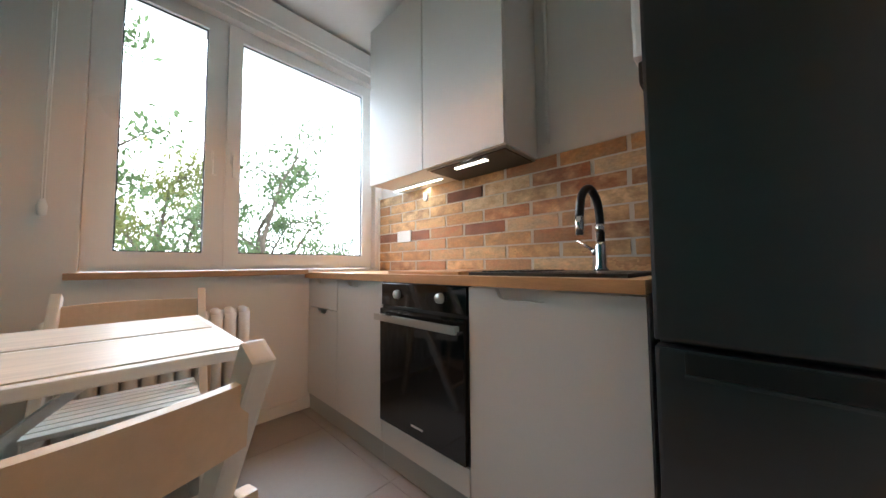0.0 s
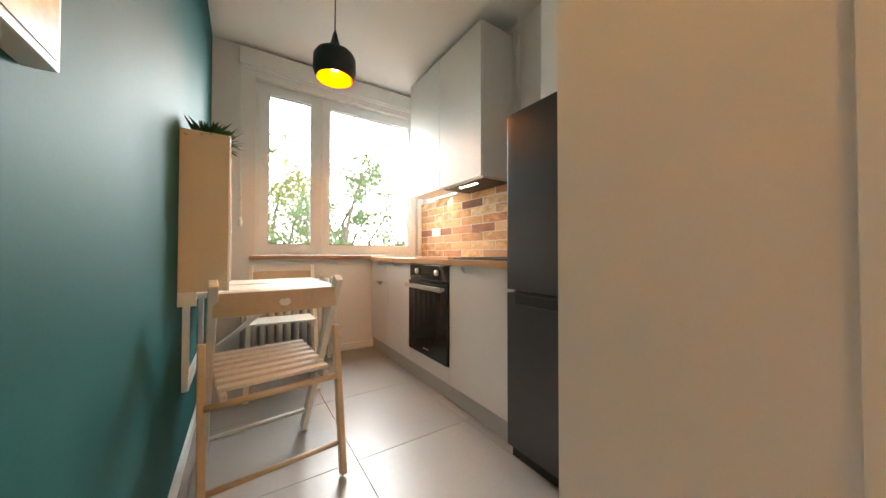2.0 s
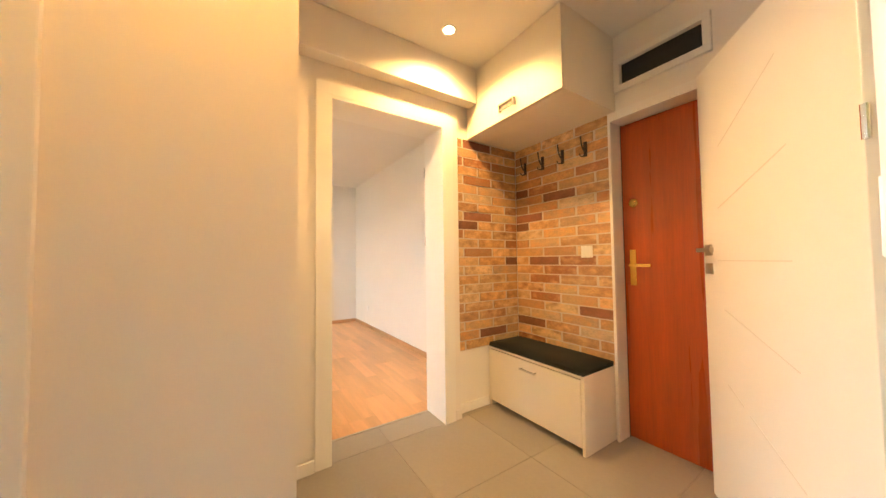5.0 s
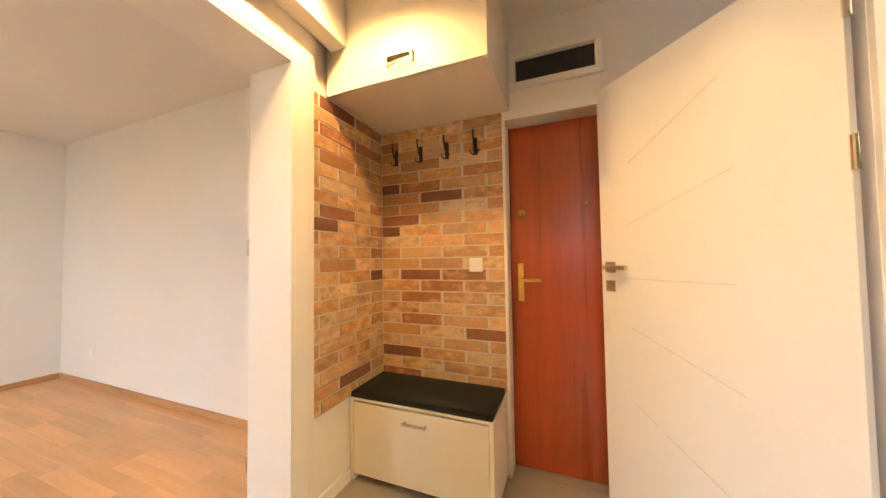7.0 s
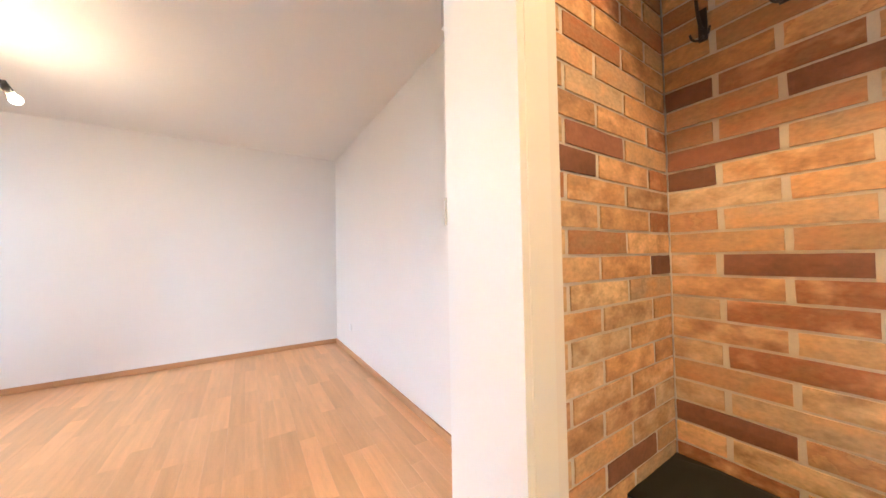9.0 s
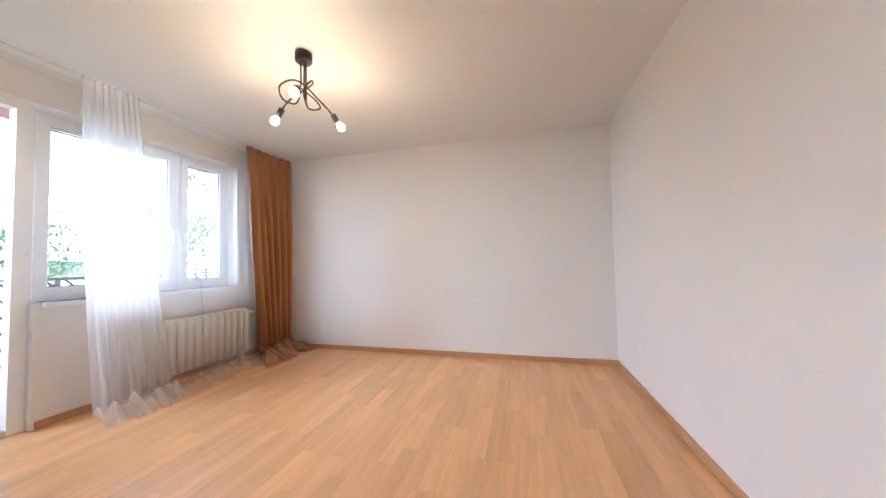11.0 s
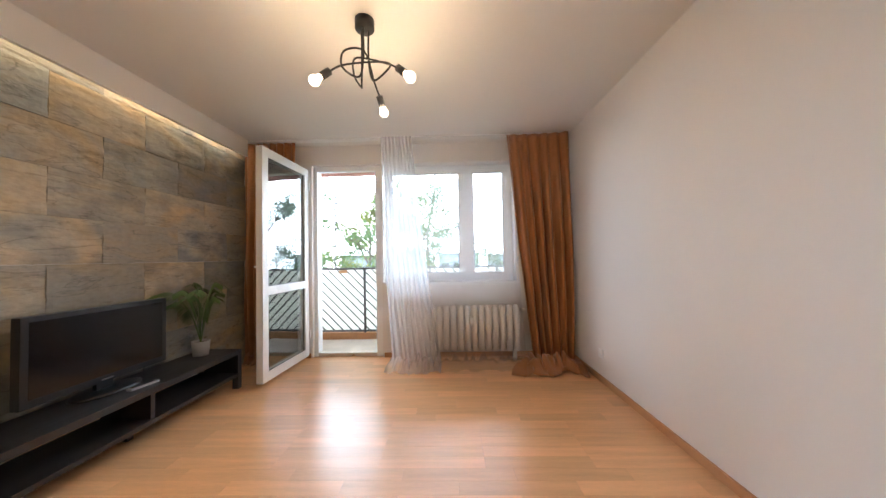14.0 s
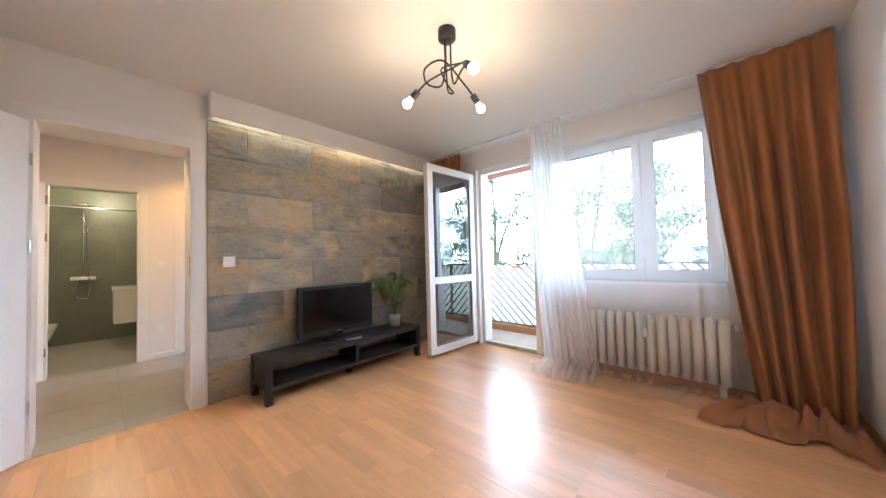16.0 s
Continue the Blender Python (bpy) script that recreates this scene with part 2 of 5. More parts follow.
COPPERSILK = material("copper_brown_taffeta", (0.34, 0.135, 0.040), 0.32, var=0.16, scale=6, fine=110, stretch=(1, 1, 0.35), bump=0.16, sheen=0.25)
SHEER = sheer_cloth("white_sheer_voile", 0.19)
SHEER2 = sheer_cloth("gathered_white_voile", 0.40)
GLASS = clear_glass("window_glass")
GLASS2 = clear_glass("double_glazing", (0.90, 0.93, 0.93), 3.0)
CUSHION = material("dark_green_black_velvet", (0.006, 0.010, 0.009), 0.85, var=0.2, scale=6, fine=200, bump=0.1)
RADPAINT = material("ivory_radiator_enamel", (0.74, 0.71, 0.66), 0.35, var=0.04, scale=5, fine=60, bump=0.03)
GOLD = material("gold_shade_lining", (1.0, 0.42, 0.015), 0.35, metal=0.7, var=0.05, bump=0.02)
BULB = glowing("warm_bulb", (1.0, 0.74, 0.42), 7)
BACKDROP = glowing("overcast_sky_glow", (0.88, 0.95, 1.0), 11.0)
LED = glowing("warm_led_strip", (1.0, 0.78, 0.48), 13)
HOODLED = glowing("white_led_bar", (1.0, 0.9, 0.72), 10)
SPOTGLOW = glowing("spot_lens", (1.0, 0.78, 0.45), 16)
LEAF = material("houseplant_leaf", (0.10, 0.165, 0.032), 0.5, var=0.3, scale=20, bump=0.05)
LEAFDARK = material("small_plant_leaf", (0.05, 0.13, 0.028), 0.5, var=0.3, scale=20, bump=0.05)
POT = material("grey_pot", (0.42, 0.41, 0.40), 0.6, var=0.06, bump=0.03)
WHITEWARE = material("white_ceramic", (0.82, 0.82, 0.80), 0.12, var=0.01, bump=0)
BATHTILE = material("grey_green_bathroom_tile", (0.165, 0.165, 0.12), 0.35, var=0.18, scale=2.5, fine=30, bump=0.03, by_object=0.05)


def see_through(name, color, back, share):
    """A thin sheet or leaf that lets part of the light through."""
    m = material(name, color, 0.55, var=0.25, scale=3, fine=30, bump=0)
    t = m.node_tree
    n, link = t.nodes, t.links.new
    tr, mx = n.new("ShaderNodeBsdfTranslucent"), n.new("ShaderNodeMixShader")
    tr.inputs[0].default_value = (*back, 1)
    mx.inputs[0].default_value = share
    link(n["Principled BSDF"].outputs[0], mx.inputs[1])
    link(tr.outputs[0], mx.inputs[2])
    link(mx.outputs[0], n["Material Output"].inputs[0])
    return m


PINK = material("salmon_render", (0.50, 0.27, 0.22), 0.9, var=0.08, scale=4, fine=120, bump=0.2)
CONCRETE = material("balcony_concrete", (0.55, 0.50, 0.43), 0.85, var=0.15, scale=4, fine=90, bump=0.15)
RAILPANEL = see_through("cream_balcony_sheet", (0.76, 0.75, 0.66), (0.82, 0.80, 0.73), 0.7)
RAILBAR = material("dark_painted_bar", (0.07, 0.06, 0.055), 0.5, var=0.15, bump=0.05)
OCHRE = material("ochre_kerb_paint", (0.40, 0.20, 0.085), 0.8, var=0.15, scale=6, bump=0.1)
BARK = material("tree_bark", (0.10, 0.08, 0.06), 0.9, var=0.3, scale=8, fine=60, bump=0.4)
FOLIAGE = see_through("tree_foliage", (0.075, 0.11, 0.045), (0.15, 0.21, 0.09), 0.5)
FOLIAGE2 = see_through("yellowing_foliage", (0.11, 0.12, 0.035), (0.24, 0.25, 0.07), 0.5)
GRASS = material("grass_ground", (0.07, 0.10, 0.035), 0.9, var=0.3, scale=0.3, fine=5, bump=0.3)
FARWALL = material("grey_blue_facade", (0.16, 0.19, 0.22), 0.8, var=0.1, scale=0.5, fine=5, bump=0.05)
FARROOF = material("dark_roof", (0.07, 0.075, 0.08), 0.8, var=0.1, bump=0.05)
ART = material("art_print", (0.48, 0.47, 0.42), 0.25, var=0.6, scale=6, fine=30, bump=0, coat=0.3)


# ---- building helpers ----
def finish(name, bm, mat, parent=None, label="", bevel=0.0, smooth=False):
    if bevel:
        bmesh.ops.bevel(bm, geom=bm.edges[:], offset=bevel, segments=2, profile=0.7, affect="EDGES")
    me = bpy.data.meshes.new(name)
    bm.to_mesh(me)
    bm.free()
    me.materials.append(mat)
    if smooth:
        me.polygons.foreach_set("use_smooth", [True] * len(me.polygons))
    ob = new(name, me)
    if parent:
        ob.parent = parent
    if label:
        ob["label"] = label
    return ob


def part(name, bm, mat, parent, label="", bevel=0.0, smooth=False):
    return finish(name, bm, mat, parent, label, bevel, smooth)


def thing(name, label, category, loc=(0, 0, 0), rz=0.0, group=""):
    ob = new(name)
    ob.empty_display_size = 0.1
    ob.matrix_world = pose(*loc, 0, 0, rz)
    return tagged(ob, label, category, group)


def box(x0, y0, z0, x1, y1, z1, bm=None):
    bm = bm or bmesh.new()
    c = Matrix.LocRotScale(((x0 + x1) / 2, (y0 + y1) / 2, (z0 + z1) / 2), None, (abs(x1 - x0), abs(y1 - y0), abs(z1 - z0)))
    bmesh.ops.create_cube(bm, size=1, matrix=c)
    return bm


def rod(a, b, r, bm=None, seg=12, r2=None):
    bm = bm or bmesh.new()
    a, b = Vector(a), Vector(b)
    q = (b - a).to_track_quat("Z", "Y")
    bmesh.ops.create_cone(bm, cap_ends=True, segments=seg, radius1=r, radius2=r if r2 is None else r2, depth=(b - a).length,
                          matrix=Matrix.LocRotScale((a + b) / 2, q, None))
    return bm


def beam(a, b, w, d, bm=None, side=(1, 0, 0)):
    """A rectangular bar from a to b, w along side and d across it."""
    bm = bm or bmesh.new()
    a, b = Vector(a), Vector(b)
    z = (b - a).normalized()
    x = (Vector(side) - z * z.dot(Vector(side))).normalized()
    y = z.cross(x)
    m = Matrix((x, y, z)).transposed().to_4x4()
    m.translation = (a + b) / 2
    bmesh.ops.create_cube(bm, size=1, matrix=m @ Matrix.Diagonal((w, d, (b - a).length, 1)))
    return bm


def lathe(profile, bm=None, seg=24, at=(0, 0, 0)):
    """A turned shape from rows of (radius, height)."""
    bm = bm or bmesh.new()
    rings = []
    for r, z in profile:
        rings.append([bm.verts.new((at[0] + r * math.cos(2 * math.pi * k / seg), at[1] + r * math.sin(2 * math.pi * k / seg), at[2] + z)) for k in range(seg)])
    for a, b in zip(rings, rings[1:]):
        for k in range(seg):
            bm.faces.new((a[k], a[(k + 1) % seg], b[(k + 1) % seg], b[k]))
    return bm


def tube(points, r, bm=None, seg=8):
    """A bent round rod through points."""
    bm = bm or bmesh.new()
    pts = [Vector(p) for p in points]
    rings, last = [], None
    for k, p in enumerate(pts):
        d = (pts[min(k + 1, len(pts) - 1)] - pts[max(k - 1, 0)]).normalized()
        x = (last - d * d.dot(last)).normalized() if last else d.orthogonal().normalized()
        last = x
        y = d.cross(x)
        rings.append([bm.verts.new(p + r * (math.cos(2 * math.pi * j / seg) * x + math.sin(2 * math.pi * j / seg) * y)) for j in range(seg)])
    for a, b in zip(rings, rings[1:]):
        for j in range(seg):
            bm.faces.new((a[j], a[(j + 1) % seg], b[(j + 1) % seg], b[j]))
    bm.faces.new(rings[0][::-1])
    bm.faces.new(rings[-1])
    return bm


def smooth_path(points, n=8):
    """Points on a smooth curve through the given ones."""
    p = [Vector(q) for q in points]
    p = [2 * p[0] - p[1]] + p + [2 * p[-1] - p[-2]]
    out = []
    for k in range(1, len(p) - 2):
        for j in range(n):
            t = j / n
            a, b, c, d = p[k - 1], p[k], p[k + 1], p[k + 2]
            out.append(0.5 * (2 * b + (c - a) * t + (2 * a - 5 * b + 4 * c - d) * t * t + (3 * b - a - 3 * c + d) * t ** 3))
    return out + [p[-2]]


def structure(name, bm, mat, label, category, bevel=0.0):
    return tagged(finish(name, bm, mat, None, "", bevel), label, category, kind="structure")


def wall_with_openings(name, axis, c0, c1, a0, a1, z0, z1, holes, mat, label):
    """A wall between c0 and c1 across, from a0 to a1 along, with holes (a0, a1, z0, z1) through it."""
    bm = bmesh.new()
    cuts = sorted({a0, a1, *(h[0] for h in holes), *(h[1] for h in holes)})
    for s, e in zip(cuts, cuts[1:]):
        mine = sorted((h[2], h[3]) for h in holes if h[0] <= s + 1e-6 and h[1] >= e - 1e-6)
        low = z0
        for lo, hi in mine + [(z1, z1)]:
            if lo - low > 1e-4:
                if axis == "x":
                    box(c0, s, low, c1, e, lo, bm)
                else:
                    box(s, c0, low, e, c1, lo, bm)
            low = hi
    bmesh.ops.remove_doubles(bm, verts=bm.verts[:], dist=1e-5)
    return structure(name, bm, mat, label, "wall")


# ---- large structure ----
WX = 0.165          # face of the green kitchen wall
HX = 0.14           # face of the hall's west wall
KY = 3.28           # face of the kitchen's window wall
RX0, RX1 = 2.235, 6.10   # room, west and east faces
RY0, RY1 = -1.88, 2.48   # room, south and north faces

structure("floor_kitchen_hall", box(0.03, -2.7, -0.20, 2.230, 3.30, -0.008), GROUT, "grey grout bed under the floor tiles", "floor")
structure("floor_room", box(2.231, -2.0, -0.20, 6.2, 2.60, -0.010), SKIRT, "wooden underlay of the laminate floor", "floor")
structure("floor_bedroom", box(-2.6, -0.30, -0.20, 0.045, 2.0, 0.0), LAMINATE, "beech laminate bedroom floor", "floor")
structure("floor_bathroom", box(-2.1, -2.0, -0.20, 0.045, -0.302, 0.0), TILE, "grey tiled bathroom floor", "floor")
structure("ceiling", box(-2.7, -2.4, CEIL, 6.3, 3.62, CEIL + 0.2), CEILING, "plain white painted ceiling", "ceiling")

wall_with_openings("wall_west", "x", 0.030, HX, -2.3, 0.70, 0, CEIL, [(-1.36, -0.64, 0, 2.09), (-0.255, 0.62, 0, 2.09)], PAINT, "white painted hall wall with two door openings")
structure("wall_green", box(0.045, 0.70, 0, WX, KY, CEIL), GREEN, "dark green satin painted kitchen wall", "wall")
wall_with_openings("wall_kitchen_north", "y", KY, 3.60, 0.0, 2.24, 0, CEIL, [(0.455, 1.975, 0.90, 2.37)], PAINT, "white painted kitchen wall around the window")
structure("wall_kitchen_east", box(2.034, 0.826, 0, RX0, KY, CEIL), PAINT, "white painted wall behind the kitchen units", "wall")
structure("wall_pier", box(1.038, -0.156, 0, 2.03, 0.824, CEIL), PAINT, "cream painted wall block beside the fridge", "wall")
wall_with_openings("wall_hall_east", "x", 2.0, RX0, -1.385, 0.824, 0, CEIL, [(-1.262, -0.447, 0, 2.145)], PAINT, "white painted wall around the room doorway")
structure("mortar_south", box(1.212, -2.056, 0.465, 2.037, -2.0455, 2.106), MORTAR, "mortar bed of the brick niche", "mortar")
structure("mortar_east", box(2.0455, -2.045, 0.465, 2.056, -1.387, 2.106), MORTAR, "mortar bed of the brick niche", "mortar")
structure("wall_niche_east", box(2.0562, -2.3, 0, RX0, -1.387, CEIL), PAINT, "white painted wall behind the brick niche", "wall")
wall_with_openings("wall_hall_south", "y", -2.30, -2.056, 0.0, 2.056, 0, CEIL, [(0.30, 1.195, 0, 2.045), (0.708, 1.130, 2.262, 2.400)], PAINT, "white painted wall around the entrance door")
# Unseen black sheet, added so that the transom opening looks dark.
structure("wall_stair_side", box(0.0, -2.45, 0, 2.3, -2.32, CEIL), BLACKMATT, "unseen black sheet added behind the transom", "wall")
structure("bulkhead_hall", box(1.90, -1.50, 2.33, 1.998, -0.158, CEIL - 0.002), PAINT, "boxed-in white bulkhead above the doorway", "bulkhead", 0.006)
structure("wall_room_south", box(RX0 + 0.002, -2.05, 0, RX1, RY0, CEIL), PAINT, "plain white painted room wall", "wall")
structure("wall_room_east", box(RX1, -2.05, 0, RX1 + 0.15, 2.80, CEIL), PAINT, "plain white painted room wall", "wall")
wall_with_openings("wall_room_north", "y", RY1, 2.76, RX0 + 0.002, RX1, 0, CEIL, [(3.00, 3.86, 0.0, 2.36), (3.86, 5.48, 0.90, 2.36)], PAINT, "white painted wall around the balcony door and window")
structure("wall_bedroom", box(-2.7, 2.0, 0, 0.045, 2.1, CEIL), PAINT, "plain white bedroom wall", "wall")
wall_with_openings("wall_bedroom_west", "x", -2.75, -2.62, -0.30, 2.1, 0, CEIL, [(1.55, 1.90, 1.3, 2.1)], PAINT, "plain white bedroom wall with a window opening")
structure("wall_between_baths", box(-2.7, -0.302, 0, 0.043, -0.20, CEIL), PAINT, "plain white partition wall", "wall")
structure("wall_bath_far", box(-2.16, -2.1, 0, -2.02, -0.304, CEIL), GROUT, "grout bed of the tiled shower wall", "wall")
structure("wall_bath_south", box(-2.1, -2.1, 0, 0.043, -2.0, CEIL), BATHTILE, "grey green tiled bathroom wall", "wall")
structure("wall_bath_north", box(-2.0, -0.330, 0, 0.043, -0.306, CEIL), BATHTILE, "grey green tiled bathroom wall", "wall")


def baseboard(name, runs, mat, h=0.07, d=0.014, label="white skirting board"):
    for a, b, n in runs:
        a, b, n = Vector((*a, 0)), Vector((*b, 0)), Vector((*n, 0))
        lo = Vector((min(a.x, b.x, (a + n * d).x, (b + n * d).x), min(a.y, b.y, (a + n * d).y, (b + n * d).y), 0.002))
        hi = Vector((max(a.x, b.x, (a + n * d).x, (b + n * d).x), max(a.y, b.y, (a + n * d).y, (b + n * d).y), h))
        structure(name, box(*lo, *hi), mat, label, "skirting", 0.003)


baseboard("baseboard_white", [((WX, 0.71), (WX, KY), (1, 0)), ((WX + 0.015, KY), (1.50, KY), (0, -1)), ((HX, -0.565), (HX, -0.32), (1, 0)),
                              ((1.985, -0.158), (1.985, -0.372), (-1, 0)), ((2.0, -1.336), (2.0, -1.386), (-1, 0)),
                              ((2.055, -1.389), (2.055, -1.70), (-1, 0)), ((1.21, -2.055), (1.195, -2.055), (0, 1))], TRIM)
baseboard("baseboard_beech", [((RX1, RY0), (RX1, RY1), (-1, 0)), ((RX0 + 0.02, RY0), (RX1 - 0.016, RY0), (0, 1)), ((3.88, RY1), (RX1 - 0.016, RY1), (0, -1)),
                              ((RX0 + 0.025, RY1), (2.98, RY1), (0, -1))], SKIRT, 0.058, 0.016, "beech skirting board")
structure("trim_threshold", box(2.226, -1.241, -0.006, 2.242, -0.468, 0.0025), NICKEL, "thin metal threshold strip", "threshold")
structure("trim_pier", box(1.022, 0.292, 0, 1.0376, 0.372, CEIL - 0.002), TRIM, "flat white lacquered strip on the wall block", "trim", 0.004)


def casing(name, x, side, y0, y1, z, w=0.07, d=0.016, mat=None):
    """A flat architrave round an opening in a wall x = const, on its +1 or -1 side."""
    a, b = sorted((x, x + side * d))
    bm = box(a, y0 - w, 0, b, y0, z + w)
    box(a, y1, 0, b, y1 + w, z + w, bm)
    box(a, y0, z, b, y1, z + w, bm)
    return structure(name, bm, mat or TRIM, "white lacquered door architrave", "architrave")


def lining(name, x0, x1, y0, y1, z, t=0.02):
    bm = box(x0, y0, 0, x1, y0 + t, z)
    box(x0, y1 - t, 0, x1, y1, z, bm)
    box(x0, y0 + t, z - t, x1, y1 - t, z, bm)
    return structure(name, bm, TRIM, "white lacquered door lining", "door lining")


casing("trim_room_door", 2.0, -1, -1.262, -0.447, 2.145)
casing("trim_room_door_inner", RX0, 1, -1.262, -0.447, 2.145)
lining("trim_room_door_lining", 1.986, RX0 + 0.014, -1.262, -0.447, 2.145)
casing("trim_bathroom_door", HX, 1, -1.36, -0.64, 2.09)
lining("trim_bathroom_door_lining", 0.020, HX + 0.014, -1.36, -0.64, 2.09)
casing("trim_bedroom_door", HX, 1, -0.255, 0.62, 2.09, 0.06, 0.005)
lining("trim_bedroom_door_lining", 0.020, HX + 0.003, -0.255, 0.62, 2.09)
bm = box(1.195, -2.056, 0, 1.212, -2.03, 2.10)
box(0.28, -2.056, 2.045, 1.195, -2.03, 2.10, bm)
structure("trim_entrance", bm, TRIM, "white frame round the entrance door", "architrave")
bm = box(0.67, -2.056, 2.222, 1.168, -2.036, 2.262)
box(0.67, -2.056, 2.400, 1.168, -2.036, 2.435, bm)
box(1.130, -2.056, 2.262, 1.168, -2.036, 2.400, bm)
box(0.67, -2.056, 2.262, 0.708, -2.036, 2.400, bm)
structure("trim_transom", bm, TRIM, "white frame round the dark transom opening", "trim", 0.004)
structure("window_transom", box(0.709, -2.075, 2.263, 1.129, -2.067, 2.399), BLACK, "dark transom panel above the entrance door", "window")

# light cove over the stone wall
bm = box(2.352, -0.355, 2.40, 2.382, 2.20, CEIL - 0.001)
box(2.257, -0.357, 2.40, 2.352, -0.335, CEIL - 0.001, bm)
structure("bulkhead_cove", bm, PAINT, "white boxed light cove along the stone wall", "bulkhead", 0.003)
structure("cove_led", box(2.30, -0.32, 2.49, 2.318, 2.18, 2.498), LED, "warm led strip hidden in the cove", "led strip")
structure("cove_shelf", box(2.275, -0.33, 2.498, 2.351, 2.19, 2.508), PAINT, "white strip carrier in the cove", "trim")


# ---- windows ----
def sash(parent, x0, x1, z0, z1, y, w=0.075, d=0.06, handle=None):
    """A glazed sash in the plane y, inside x0..x1, z0..z1."""
    bm = box(x0, y - d / 2, z0, x0 + w, y + d / 2, z1)
    box(x1 - w, y - d / 2, z0, x1, y + d / 2, z1, bm)
    box(x0 + w, y - d / 2, z0, x1 - w, y + d / 2, z0 + w, bm)
    box(x0 + w, y - d / 2, z1 - w, x1 - w, y + d / 2, z1, bm)
    fr = part("sash_frame", bm, PVC, parent)
    g = part("pane", box(x0 + w - 0.004, y - 0.008, z0 + w - 0.004, x1 - w + 0.004, y + 0.004, z1 - w + 0.004), GLASS, parent)
    g.visible_shadow = False
    bm = bmesh.new()
    for u0, v0, u1, v1 in ((x0 + w, z0 + w, x0 + w + 0.006, z1 - w), (x1 - w - 0.006, z0 + w, x1 - w, z1 - w), (x0 + w, z0 + w, x1 - w, z0 + w + 0.006), (x0 + w, z1 - w - 0.006, x1 - w, z1 - w)):
        box(u0, y - 0.014, v0, u1, y - 0.009, v1, bm)
    part("gasket", bm, BLACK, parent)
    if handle:
        hx, hz = handle
        h = part("window_handle", box(hx - 0.014, y - d / 2 - 0.012, hz - 0.035, hx + 0.014, y - d / 2, hz + 0.035), PVC, parent, "white window handle", 0.004)
        part("lever", box(hx - 0.009, y - d / 2 - 0.04, hz - 0.12, hx + 0.009, y - d / 2 - 0.024, hz + 0.01, rod((hx, y - d / 2, hz), (hx, y - d / 2 - 0.03, hz), 0.009)), PVC, h)
    return fr


def outer_frame(parent, x0, x1, z0, z1, y, w=0.045, d=0.07):
    bm = box(x0, y - d / 2, z0, x0 + w, y + d / 2, z1)
    box(x1 - w, y - d / 2, z0, x1, y + d / 2, z1, bm)
    box(x0 + w, y - d / 2, z0, x1 - w, y + d / 2, z0 + w, bm)
    box(x0 + w, y - d / 2, z1 - w, x1 - w, y + d / 2, z1, bm)
    part("window_frame", bm, PVC, parent)


win = thing("window_1", "white plastic two-sash kitchen window", "window")
win["kind"] = "structure"
outer_frame(win, 0.457, 1.973, 0.902, 2.368, 3.37)
sash(win, 0.484, 0.962, 0.925, 2.345, 3.352, 0.072, 0.07, (0.93, 1.55))
sash(win, 0.985, 1.950, 0.925, 2.345, 3.352, 0.072, 0.07, (1.02, 1.55))
part("mullion", box(0.95, 3.33, 0.93, 0.997, 3.40, 2.34), PVC, win)
structure("window_sill_kitchen", box(0.42, 3.225, 0.868, 1.43, 3.336, 0.898), SILLWOOD, "narrow brown wooden window sill", "window sill", 0.005)

win = thing("window_2", "white plastic two-sash room window", "window")
win["kind"] = "structure"
outer_frame(win, 3.862, 5.478, 0.902, 2.358, 2.66)
sash(win, 3.905, 4.885, 0.93, 2.335, 2.648, 0.074, 0.07, (4.85, 1.5))
sash(win, 4.925, 5.440, 0.93, 2.335, 2.648, 0.074, 0.07, (4.96, 1.5))
part("mullion", box(4.87, 2.63, 0.93, 4.94, 2.70, 2.34), PVC, win)
structure("window_sill_room", box(3.90, 2.43, 0.865, 5.50, 2.612, 0.90), TRIM, "white window sill over the radiator", "window sill", 0.006)

frame3 = thing("door_frame_balcony", "white plastic balcony door frame", "door frame")
frame3["kind"] = "structure"
bm = box(3.002, 2.53, 0, 3.045, 2.61, 2.358)
box(3.775, 2.53, 0, 3.86, 2.61, 2.358, bm)
box(3.045, 2.53, 2.298, 3.775, 2.61, 2.358, bm)
part("jamb", bm, PVC, frame3)
part("threshold", box(3.045, 2.53, 0, 3.775, 2.61, 0.045), NICKEL, frame3, "metal threshold", 0.004)

# open balcony door leaf, hinged beside the wall
leaf = thing("door_balcony", "open white plastic balcony door, glazed in two panes", "door", (2.927, 2.472, 0.0), math.degrees(math.atan2(-0.86, -0.045)))
L, H0, H1, W = 0.855, 0.035, 2.305, 0.085
bm = box(0, -0.033, H0, W, 0.033, H1)
box(L - W, -0.033, H0, L, 0.033, H1, bm)
for z in (H0, 0.86, H1 - W):
    box(W, -0.033, z, L - W, 0.033, z + W, bm)
part("leaf_frame", bm, PVC, leaf)
